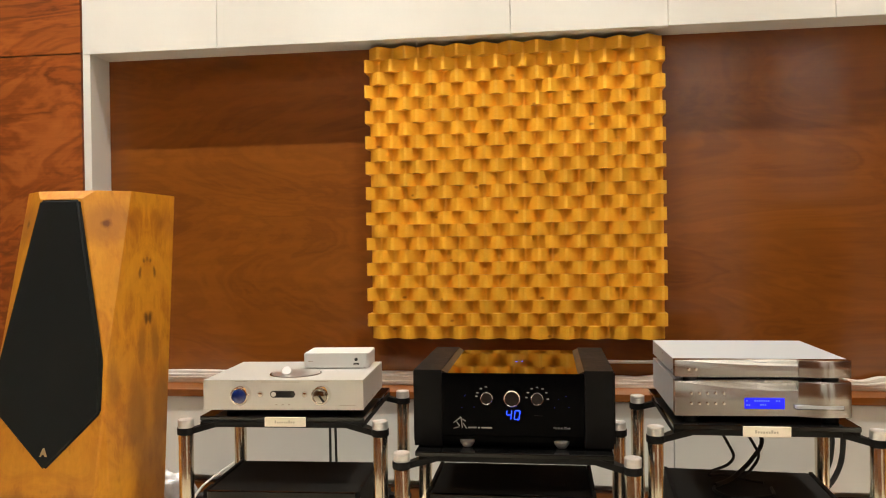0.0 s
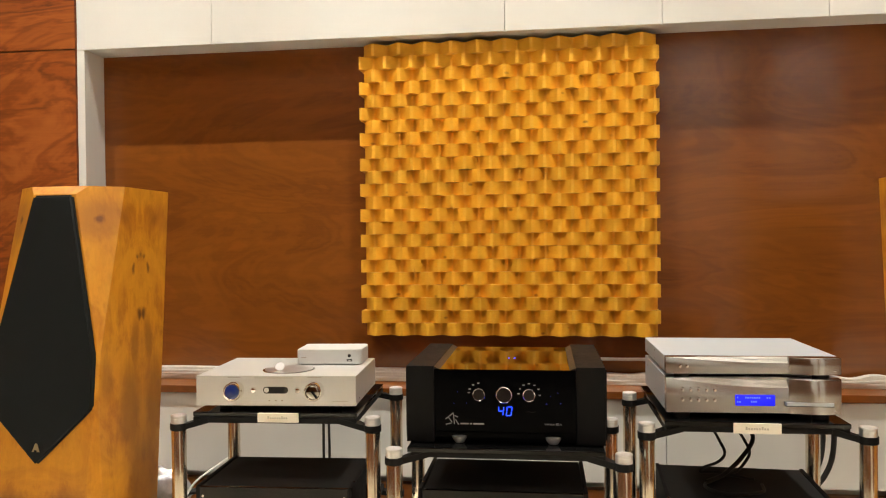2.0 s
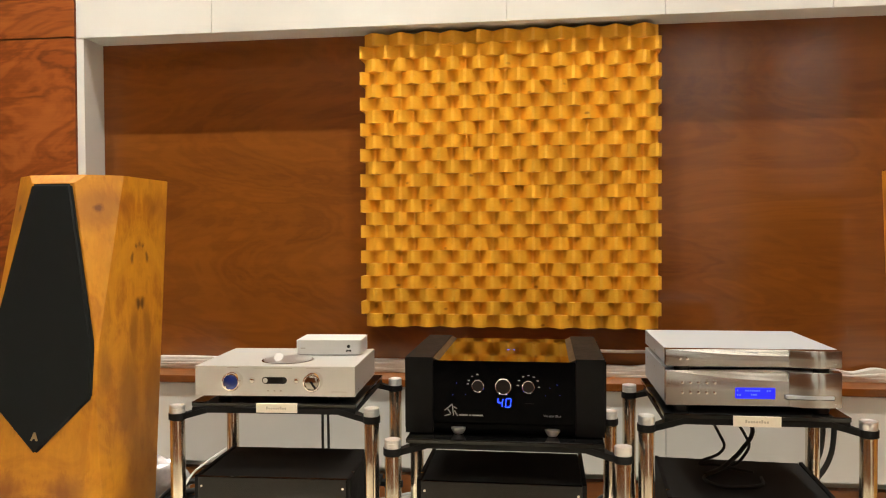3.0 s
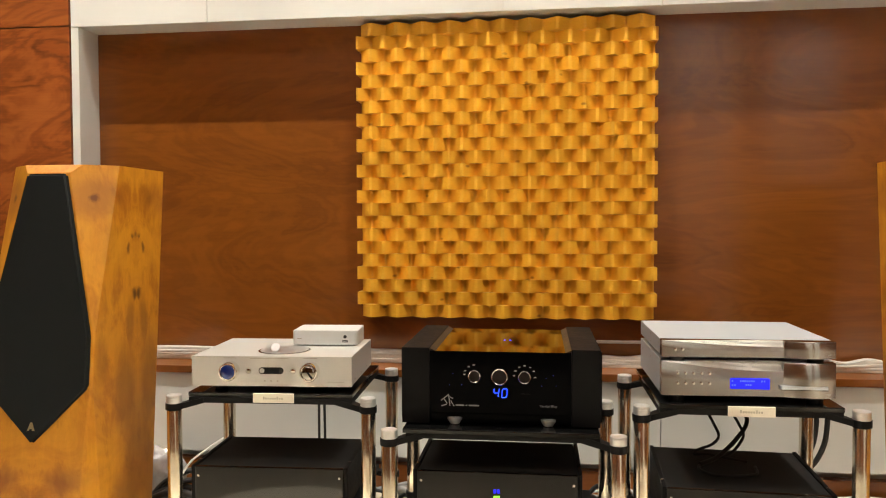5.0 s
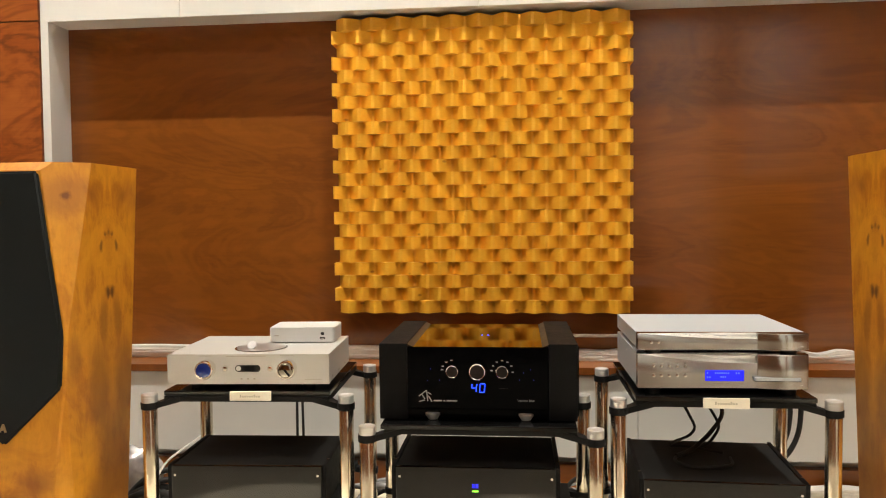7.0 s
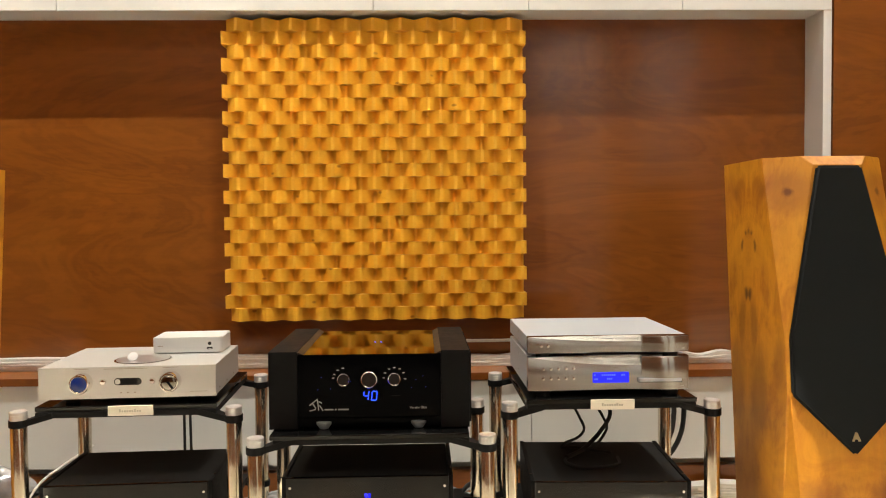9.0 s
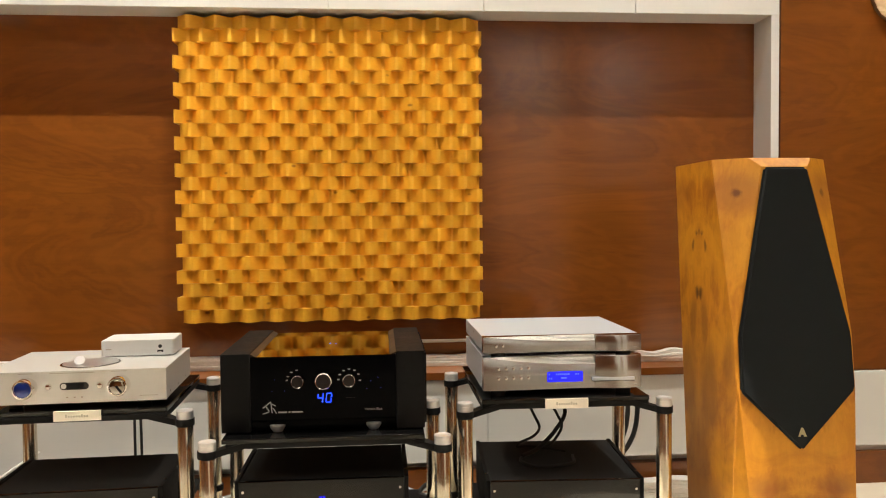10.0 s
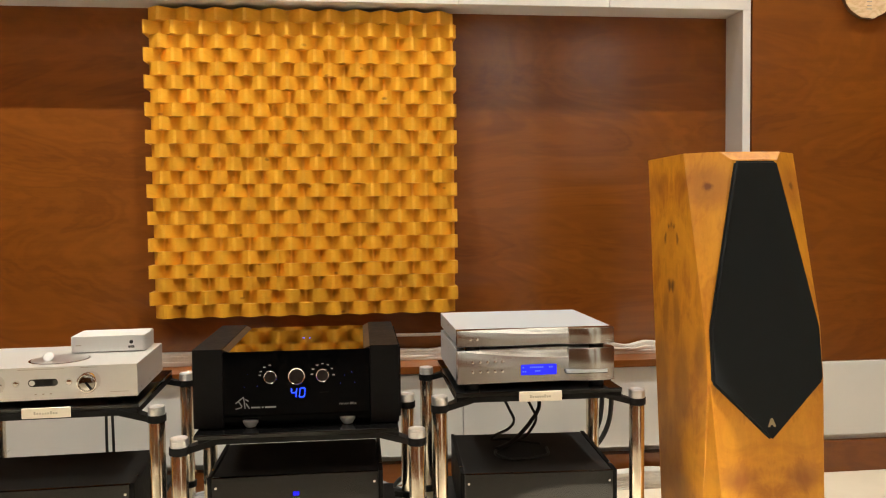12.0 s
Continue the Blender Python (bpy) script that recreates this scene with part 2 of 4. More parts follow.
def glow(name, color, strength):
    m, nt, b = shader(name)
    b.inputs["Base Color"].default_value = (*color, 1)
    b.inputs["Emission Color"].default_value = (*color, 1)
    b.inputs["Emission Strength"].default_value = strength
    return m


def cloth(name, color, scale=1500.0):
    m, nt, b = shader(name)
    v = mapped(nt, (scale, scale, scale))
    n1 = node(nt, "ShaderNodeTexNoise", Scale=1.0, Detail=2.0)
    nt.links.new(v, n1.inputs["Vector"])
    r = ramp(nt, n1.outputs[0], [(0.3, tuple(c * 0.6 for c in color)), (0.7, tuple(c * 1.3 for c in color))])
    nt.links.new(r.outputs[0], b.inputs["Base Color"])
    b.inputs["Roughness"].default_value = 0.9
    b.inputs["Specular IOR Level"].default_value = 0.25
    bp = node(nt, "ShaderNodeBump", Strength=0.3, Distance=0.0006)
    nt.links.new(n1.outputs[0], bp.inputs["Height"])
    nt.links.new(bp.outputs[0], b.inputs["Normal"])
    return m


CHERRY = wood("cherry_veneer", (0.116, 0.0305, 0.0018), (0.180, 0.0515, 0.0032), (0.245, 0.075, 0.0055), 0, 0.42, 3.2, 1.9, False, 0.8, 0.55, 0.055, False, 0.3)
SAPELE = wood("figured_red_veneer", (0.125, 0.026, 0.005), (0.275, 0.070, 0.013), (0.38, 0.112, 0.024), 0, 0.36, 2.4, 2.2, False, 1.05, 0.35, 0.09)
PINE = wood("honey_pine", (0.70, 0.336, 0.019), (0.775, 0.399, 0.025), (0.82, 0.452, 0.040), 0, 0.5, 1.6, 4.0, True, 0.62, 0.0, 0.05, True)
BURL = burl("burl_veneer")
WHITE = plain("white_lacquer", (0.69, 0.705, 0.695), 0.42, 0, 0.02, 12, 0.01)
CEILPAINT = plain("white_ceiling_paint", (0.82, 0.80, 0.75), 0.85, 0, 0.02, 40, 0.05)
FLOORMAT = plain("cream_floor_tile", (0.74, 0.68, 0.56), 0.25, 0, 0.06, 6, 0.01)
BEIGE = plain("beige_wall_paint", (0.36, 0.325, 0.27), 0.8, 0, 0.03, 40, 0.1)
BLACK = plain("black_anodised", (0.0065, 0.0065, 0.007), 0.6, 0, 0.15, 60, 0.03, 0, 0.09)
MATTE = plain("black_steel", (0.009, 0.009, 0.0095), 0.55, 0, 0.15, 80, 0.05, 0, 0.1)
ACRYLIC = plain("black_acrylic", (0.0012, 0.0012, 0.0016), 0.08, 0, 0.1, 10, 0.0, 0, 0.02)
GLOSS = plain("black_gloss", (0.004, 0.004, 0.004), 0.06, 0, 0.1, 10, 0.0, 0, 0.4)
UNITFRONT = plain("glossy_black_front", (0.006, 0.006, 0.006), 0.05, 0, 0.1, 10, 0.0, 0, 0.52)
SMOKED = plain("smoked_mirror_lid", (0.13, 0.108, 0.082), 0.05, 1.0, 0.04, 10, 0.0)
FRAMEWOOD = plain("bronze_trim", (0.026, 0.016, 0.008), 0.5, 0.1, 0.06, 40, 0.02)
GRILLE = cloth("black_grille_cloth", (0.0088, 0.0112, 0.0122))
PALE = plain("pale_silver_plastic", (0.60, 0.605, 0.60), 0.4, 0.1, 0.02, 100, 0.01)
STEEL = brushed("brushed_steel", (0.70, 0.645, 0.53), 0.16, 2, 1500.0, 0.95, 0.02)
CAPMETAL = plain("satin_aluminium_cap", (0.78, 0.80, 0.82), 0.32, 0.75, 0.05, 300, 0.03)
SILVER = plain("silver_bead_blasted", (0.61, 0.615, 0.60), 0.42, 0.55, 0.03, 200, 0.02)
ALU = brushed("brushed_aluminium", (0.37, 0.36, 0.35), 0.18, 0, 1400.0, 1.0, 0.04, 0.8, 0.25)
ALUTOP = plain("satin_aluminium_top", (0.55, 0.60, 0.66), 0.42, 0.4, 0.02, 200, 0.01)
CHROME = plain("chrome", (0.85, 0.83, 0.80), 0.08, 1.0, 0.02, 20, 0.0)
PLATE = plain("pale_name_plate", (0.84, 0.80, 0.70), 0.45, 0.05, 0.03, 100, 0.01)
FAINT = plain("faint_ink", (0.50, 0.47, 0.39), 0.6, 0, 0.05, 50, 0)
INK = plain("grey_ink", (0.35, 0.32, 0.27), 0.6, 0, 0.05, 50, 0)
PRINT = plain("white_print", (0.42, 0.42, 0.42), 0.6, 0, 0.05, 50, 0)
GOLD = plain("gilt_emblem", (0.55, 0.48, 0.28), 0.3, 0.8, 0.05, 50, 0)
RUBBER = plain("black_rubber", (0.012, 0.012, 0.012), 0.6, 0, 0.1, 60, 0.05)
WIRE = plain("white_cable", (0.62, 0.62, 0.60), 0.45, 0, 0.03, 50, 0)
RIBBON = plain("silver_ribbon_cable", (0.78, 0.77, 0.74), 0.32, 0.30, 0.12, 60, 0.03)
MIRRORDISC = plain("mirror_disc", (0.55, 0.54, 0.53), 0.32, 0.8, 0.04, 40, 0.0)
PUCK = plain("white_puck_plastic", (0.55, 0.55, 0.56), 0.5, 0, 0.03, 50, 0)
SMOKEGLASS = plain("dark_display_window", (0.02, 0.018, 0.015), 0.08, 0, 0.1, 20, 0)
DARKCHROME = plain("dark_chrome", (0.30, 0.28, 0.25), 0.12, 1.0, 0.05, 20, 0)
COAT = plain("black_powder_coat", (0.042, 0.042, 0.042), 0.75, 0, 0.15, 120, 0.06, 0, 0.03)
KNOBFACE = plain("brown_knob_face", (0.014, 0.009, 0.0075), 0.5, 0.0, 0.1, 60, 0.02, 0.0, 0.2)
BLUEGLASS = plain("blue_knob_glass", (0.005, 0.018, 0.15), 0.12, 0, 0.1, 20, 0, 0.3)
BLUELED = glow("blue_digits", (0.012, 0.05, 1.0), 5.5)
DIMLED = glow("dim_blue_lamp", (0.02, 0.04, 0.5), 0.35)
BLUELCD = glow("blue_lcd", (0.005, 0.008, 0.85), 0.95)
LCDTEXT = glow("lcd_writing", (0.12, 0.22, 1.0), 0.8)
GREENLED = glow("green_indicator", (0.25, 0.8, 0.05), 1.5)
LAMPFACE = glow("lamp_face", WARM, 12.0)
FILLFACE = glow("fill_panel_face", WARM, 0.8)
CREAMWOOD = wood("pale_log_slice", (0.55, 0.38, 0.2), (0.68, 0.5, 0.3), (0.75, 0.58, 0.38), 0, 0.6, 1.0, 5.0, False, 1.0, 0.0)
BARK = plain("bark", (0.22, 0.13, 0.06), 0.9, 0, 0.4, 60, 0.4)
FILM = plain("clear_plastic_wrap", (0.45, 0.45, 0.46), 0.18, 0.5, 0.3, 30, 0.5)

# ---------------------------------------------------------------- building helpers


def solid(bm, x0, x1, y0, y1, z0, z1):
    vs = [bm.verts.new((x, y, z)) for x in (x0, x1) for y in (y0, y1) for z in (z0, z1)]
    for f in ((0, 1, 3, 2), (4, 6, 7, 5), (0, 4, 5, 1), (2, 3, 7, 6), (0, 2, 6, 4), (1, 5, 7, 3)):
        bm.faces.new([vs[i] for i in f])
    return vs


def block(x0, x1, y0, y1, z0, z1, bevel=0.0, segments=2):
    bm = bmesh.new()
    solid(bm, x0, x1, y0, y1, z0, z1)
    if bevel:
        bmesh.ops.bevel(bm, geom=bm.edges[:], offset=bevel, segments=segments, affect="EDGES", profile=0.7)
    return bm


def extruded(points, lift):
    """A prism: a closed outline and the vector that carries it to its other end."""
    bm = bmesh.new()
    a = [bm.verts.new(p) for p in points]
    b = [bm.verts.new(Vector(p) + Vector(lift)) for p in points]
    bm.faces.new(a)
    bm.faces.new(b[::-1])
    for i in range(len(a)):
        j = (i + 1) % len(a)
        bm.faces.new((a[j], a[i], b[i], b[j]))
    bmesh.ops.recalc_face_normals(bm, faces=bm.faces[:])
    return bm


def lathe(profile, base=(0, 0, 0), axis="z", seg=28, bm=None):
    """Turned shape: (radius, height) pairs round an axis through base."""
    bm = bm or bmesh.new()
    rings = []
    for r, hgt in profile:
        ring = []
        for i in range(seg):
            a = 2 * math.pi * i / seg
            u, v = r * math.cos(a), r * math.sin(a)
            p = (u, v, hgt) if axis == "z" else ((u, -hgt, v) if axis == "y" else (hgt, u, v))
            ring.append(bm.verts.new(Vector(base) + Vector(p)))
        rings.append(ring)
    for r0, r1 in zip(rings, rings[1:]):
        for i in range(seg):
            j = (i + 1) % seg
            bm.faces.new((r0[i], r0[j], r1[j], r1[i]))
    bm.faces.new(rings[0][::-1])
    bm.faces.new(rings[-1])
    bmesh.ops.recalc_face_normals(bm, faces=bm.faces[:])
    return bm


def smooth_line(points, steps=8):
    out = []
    pts = [Vector(p) for p in points]
    pts = [pts[0] * 2 - pts[1]] + pts + [pts[-1] * 2 - pts[-2]]
    for a, b, c, d in zip(pts, pts[1:], pts[2:], pts[3:]):
        for k in range(steps):
            t = k / steps
            out.append(0.5 * ((2 * b) + (c - a) * t + (2 * a - 5 * b + 4 * c - d) * t * t + (3 * b - a - 3 * c + d) * t ** 3))
    out.append(pts[-2])
    return out


def tube(points, radius, seg=10, steps=8):
    bm = bmesh.new()
    path = smooth_line(points, steps)
    rings = []
    for i, p in enumerate(path):
        d = (path[min(i + 1, len(path) - 1)] - path[max(i - 1, 0)]).normalized()
        u = d.cross(Vector((0.13, 0.31, 0.94))).normalized()
        v = d.cross(u)
        rings.append([bm.verts.new(p + radius * (u * math.cos(2 * math.pi * k / seg) + v * math.sin(2 * math.pi * k / seg))) for k in range(seg)])
    for a, b in zip(rings, rings[1:]):
        for k in range(seg):
            bm.faces.new((a[k], a[(k + 1) % seg], b[(k + 1) % seg], b[k]))
    bm.faces.new(rings[0][::-1])
    bm.faces.new(rings[-1])
    bmesh.ops.recalc_face_normals(bm, faces=bm.faces[:])
    return bm


def part(name, bm, material, parent=None, label="", smooth=False):
    me = bpy.data.meshes.new(name)
    bm.to_mesh(me)
    bm.free()
    me.materials.append(material)
    if smooth:
        me.shade_smooth()
        me.set_sharp_from_angle(angle=radians(40))
    ob = new(name, me)
    ob.parent = parent
    if label:
        ob["label"] = label
    return ob


def thing(name, m, label, category, group=""):
    ob = new(name)
    ob.empty_display_size = 0.05
    ob.matrix_world = m
    return tagged(ob, label, category, group)


def setting(name, bm, material, label="", category=""):
    return tagged(part(name, bm, material), label, category, "", "structure")


def lettering(text, size, material, parent, x, y, z, name="lettering"):
    """Raised print on a face that looks towards -y."""
    cu = bpy.data.curves.new("lettering", "FONT")
    cu.body, cu.size, cu.extrude = text, size, 0.0003
    tmp = new("lettering_curve", cu)
    me = bpy.data.meshes.new_from_object(tmp)
    bpy.data.objects.remove(tmp)
    me.transform(pose(x, y, z, 90, 0, 0))
    me.materials.clear()
    me.materials.append(material)
    ob = new(name, me)
    ob.parent = parent
    return ob


# ---------------------------------------------------------------- the room
FACE = 2.48        # front of the white wall units
BACK = 2.613       # veneered wall of the recess
SOFFIT = 1.754
JL, JR = -1.672, 1.642
ROOM_L, ROOM_R, ROOM_B = -3.2, 3.2, -2.8

setting("floor", block(ROOM_L - 0.1, ROOM_R + 0.1, ROOM_B - 0.1, 2.9, -0.1, 0.0), FLOORMAT, "cream polished tile floor of the room", "floor")
setting("ceiling", block(ROOM_L - 0.1, ROOM_R + 0.1, ROOM_B - 0.1, 2.9, CEIL, CEIL + 0.1), CEILPAINT, "plain white painted ceiling", "ceiling")
# side walls out of view, veneered to give the metal brown reflections
setting("wall_west", block(ROOM_L - 0.1, ROOM_L, ROOM_B, 2.9, 0, CEIL), CHERRY, "cherry veneer side wall", "wall")
setting("wall_east", block(ROOM_R, ROOM_R + 0.1, ROOM_B, 2.9, 0, CEIL), CHERRY, "cherry veneer side wall", "wall")
setting("wall_south", block(ROOM_L, ROOM_R, ROOM_B - 0.1, ROOM_B, 0, CEIL), BEIGE, "beige painted wall behind the listening place", "wall")
setting("wall_north", block(JL + 0.031, JR - 0.031, BACK, BACK + 0.1, 0.3, CEIL), CHERRY, "satin cherry veneer wall of the recess", "wall")


def wood_wall(name, x0, x1, rows, material, label):
    """Veneered side of the wall, of boards with open joints between them."""
    root = setting(name, block(x0, x1, FACE + 0.012, FACE + 0.12, 0.0, CEIL), material, label, "wall")
    for z0, z1 in rows:
        part("veneer_panel", block(x0 + 0.001, x1 - 0.001, FACE - 0.006, FACE + 0.014, z0 + 0.0022, z1 - 0.0022, 0.0015), material, root)
    return root


wood_wall("wall_north_left", ROOM_L, JL - 0.004, [(0.424, 1.757), (1.757, CEIL)], SAPELE, "red figured veneer wall with a horizontal joint")
wood_wall("wall_north_right", JR + 0.003, ROOM_R, [(0.424, CEIL)], CHERRY, "cherry veneer wall beside the recess")
# low white panels and skirting under the veneer
setting("dado_left", block(ROOM_L, JL - 0.008, FACE - 0.02, FACE + 0.012, 0.142, 0.424, 0.003), WHITE, "low white lacquered wall panel", "panel")
setting("dado_right", block(JR + 0.010, ROOM_R, FACE - 0.02, FACE + 0.012, 0.142, 0.424, 0.003), WHITE, "low white lacquered wall panel", "panel")
setting("baseboard_left", block(ROOM_L, JL, FACE - 0.026, FACE + 0.001, 0, 0.120, 0.002), CHERRY, "dark wooden skirting board", "baseboard")
setting("baseboard_right", block(JR, ROOM_R, FACE - 0.026, FACE + 0.001, 0, 0.120, 0.002), CHERRY, "dark wooden skirting board", "baseboard")
setting("baseboard_middle", block(JL + 0.002, JR - 0.002, FACE - 0.024, FACE + 0.012, 0, 0.108, 0.002), CHERRY, "dark wooden skirting board under the low units", "baseboard")
setting("kick_strip", block(JL + 0.002, JR - 0.002, FACE + 0.03, FACE + 0.05, 0, 0.2), WHITE, "recessed white strip above the skirting board", "trim")
# added rear panels, out of view, for the silver fronts and veneer to mirror
setting("added_rear_veneer", block(-3.15, 1.345, ROOM_B, ROOM_B + 0.015, 0, 3.2, 0.004), CHERRY, "unseen cherry veneer panelling added to the rear wall for reflections", "panel")
setting("added_rear_panel_1", block(1.35, 2.15, ROOM_B, ROOM_B + 0.03, 0.85, 3.2, 0.004), WHITE, "unseen tall white lacquered panel added to the rear wall for reflections", "panel")
setting("added_rear_low_panel", block(1.35, 1.695, ROOM_B, ROOM_B + 0.015, 0, 0.846, 0.004), CHERRY, "unseen low cherry veneer panel added to the rear wall for reflections", "panel")
setting("added_rear_low_strip", block(1.70, 2.15, ROOM_B, ROOM_B + 0.015, 0, 0.846, 0.004), WHITE, "unseen low white lacquered panel added to the rear wall for reflections", "panel")
setting("added_rear_strip", block(2.155, 2.445, ROOM_B, ROOM_B + 0.015, 0, 3.2, 0.004), CHERRY, "unseen cherry veneer strip added between white panels for reflections", "panel")
setting("added_rear_panel_2", block(2.45, 3.15, ROOM_B, ROOM_B + 0.03, 0.0, 3.2, 0.004), WHITE, "unseen tall white lacquered panel added to the rear wall for reflections", "panel")

setting("kick_strip_right", block(JR + 0.010, ROOM_R, FACE + 0.002, FACE + 0.0115, 0.116, 0.150), WHITE, "narrow white strip above the skirting board", "trim")
setting("kick_strip_left", block(ROOM_L, JL - 0.010, FACE + 0.002, FACE + 0.0115, 0.116, 0.150), WHITE, "narrow white strip above the skirting board", "trim")
# uprights of the recess
setting("jamb_left", block(JL, JL + 0.031, FACE, BACK + 0.05, 0.453, SOFFIT, 0.0015), WHITE, "narrow white upright of the recess", "trim")
setting("jamb_right", block(JR - 0.031, JR, FACE, BACK + 0.05, 0.453, SOFFIT, 0.0015), WHITE, "narrow white upright of the recess", "trim")


def wall_unit(x0, x1, doors):
    """White wall cupboard over the recess; its doors are flush slabs."""
    u = thing("wall_cabinet", pose((x0 + x1) / 2, FACE, SOFFIT), "white lacquered flush wall cabinet over the recess", "cabinet", "white wall cabinets")
    w = (x1 - x0) / 2
    part("body", block(-w, w, 0.019, 0.30, 0.0, CEIL - SOFFIT), WHITE, u)
    step = 2 * w / doors
    for i in range(doors):
        part("door", block(-w + i * step + 0.0012, -w + (i + 1) * step - 0.0012, -0.002, 0.017, -0.001, CEIL - SOFFIT - 0.004, 0.0008, 1), WHITE, u)
    return u


wall_unit(JL, -1.121, 1)
wall_unit(-1.121, -0.011, 1)
wall_unit(-0.011, 0.541, 1)
wall_unit(0.541, 1.097, 1)
wall_unit(1.097, JR, 1)

LEDGE = 0.462
setting("ledge", block(JL, JR, 2.437, BACK, LEDGE - 0.027, LEDGE, 0.002), CHERRY, "cherry veneer ledge along the recess", "ledge")


def low_unit(x0, x1):
    u = thing("low_cabinet", pose((x0 + x1) / 2, FACE - 0.031, 0.136), "low white lacquered cabinet under the ledge", "cabinet", "low white cabinets")
    w = (x1 - x0) / 2
    part("body", block(-w, w, 0.019, 0.16, 0.004, LEDGE - 0.027 - 0.136), WHITE, u)
    part("door", block(-w + 0.0012, w - 0.0012, 0.0, 0.018, 0.0, LEDGE - 0.030 - 0.136, 0.001, 1), WHITE, u)


for a, b in zip((JL, -0.011, 0.541), (-0.011, 0.541, JR)):
    low_unit(a, b)


def downlight(x, y):
    d = thing("ceiling_downlight", pose(x, y, CEIL), "small round recessed ceiling downlight, out of view, lit", "ceiling light", "ceiling downlights")
    part("ring", lathe([(0.026, -0.001), (0.026, -0.006), (0.045, -0.006), (0.048, -0.001)], seg=24), WHITE, d)
    part("lens", lathe([(0.0255, -0.0005), (0.0255, -0.002), (0.001, -0.002)], seg=24), LAMPFACE, d)


for lx in WASH_X:
    downlight(lx, WASH_Y)
# fixtures for the floor pool lamps and the added rear ones
for lx, ly in POOL_XY + REAR_FILL_XY:
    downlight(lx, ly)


# unseen fixtures built round the added fill lamps
def fill_panel(x, y):
    d = thing("ceiling_panel_light", pose(x, y, CEIL), "unseen flat white framed ceiling panel, added as fill light", "ceiling light", "ceiling panel lights")
    part("frame", block(-0.58, 0.58, -0.305, 0.305, -0.028, -0.001, 0.003), WHITE, d)
    part("diffuser", block(-0.55, 0.55, -0.275, 0.275, -0.031, -0.027), FILLFACE, d)


for lx, ly in FILL_XY:
    fill_panel(lx, ly)


# ---------------------------------------------------------------- wooden sound diffuser
def diffuser():
    x0, x1, z0, z1, rows, waves = -0.546, 0.532, 0.6445, 1.737, 23, 11
    front, depth, back = 2.510, 0.0355, 0.050
    d = thing("sound_diffuser", pose((x0 + x1) / 2, front, z0), "square honey-coloured wooden sound diffuser of stacked wavy laths on the wall", "diffuser")
    w, hgt, period = x1 - x0, (z1 - z0) / rows, (x1 - x0) / waves
    shape = [(-0.10, 0.10), (-0.05, 0.0), (0.05, 0.0), (0.10, 0.10), (0.40, 0.88), (0.46, 0.99), (0.5, 1.0), (0.54, 0.99), (0.60, 0.88)]
    rng = random.Random(4)
    for r in range(rows):
        odd = r % 2 == 1
        lo, hi = (-w / 2 - 0.013, w / 2 + 0.004) if odd else (-w / 2, w / 2 - 0.004)
        start = -w / 2 + (-0.012 if odd else 0.41 * period)
        pts = []
        for k in range(-2, waves + 3):
            for u, v in shape:
                pts.append((start + (k + u) * period, v * depth))
        inner = [p for p in pts if lo < p[0] < hi]

        def height(x):
            for (xa, ya), (xb, yb) in zip(pts, pts[1:]):
                if xa <= x <= xb:
                    return ya + (yb - ya) * (x - xa) / (xb - xa)
            return 0.0
        line = [(lo, height(lo))] + inner + [(hi, height(hi))]
        j = rng.uniform(-0.0012, 0.0012)
        outline = [(x, y + j, 0) for x, y in line] + [(hi, depth + back, 0), (lo, depth + back, 0)]
        top = z1 - z0 - r * hgt
        bm = extruded([(x, y, top - hgt + 0.0004) for x, y, _ in outline], (0, 0, hgt - 0.0008))
        part("lath", bm, PINE, d)
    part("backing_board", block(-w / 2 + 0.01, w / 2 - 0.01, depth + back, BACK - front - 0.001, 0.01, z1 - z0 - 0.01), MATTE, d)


diffuser()


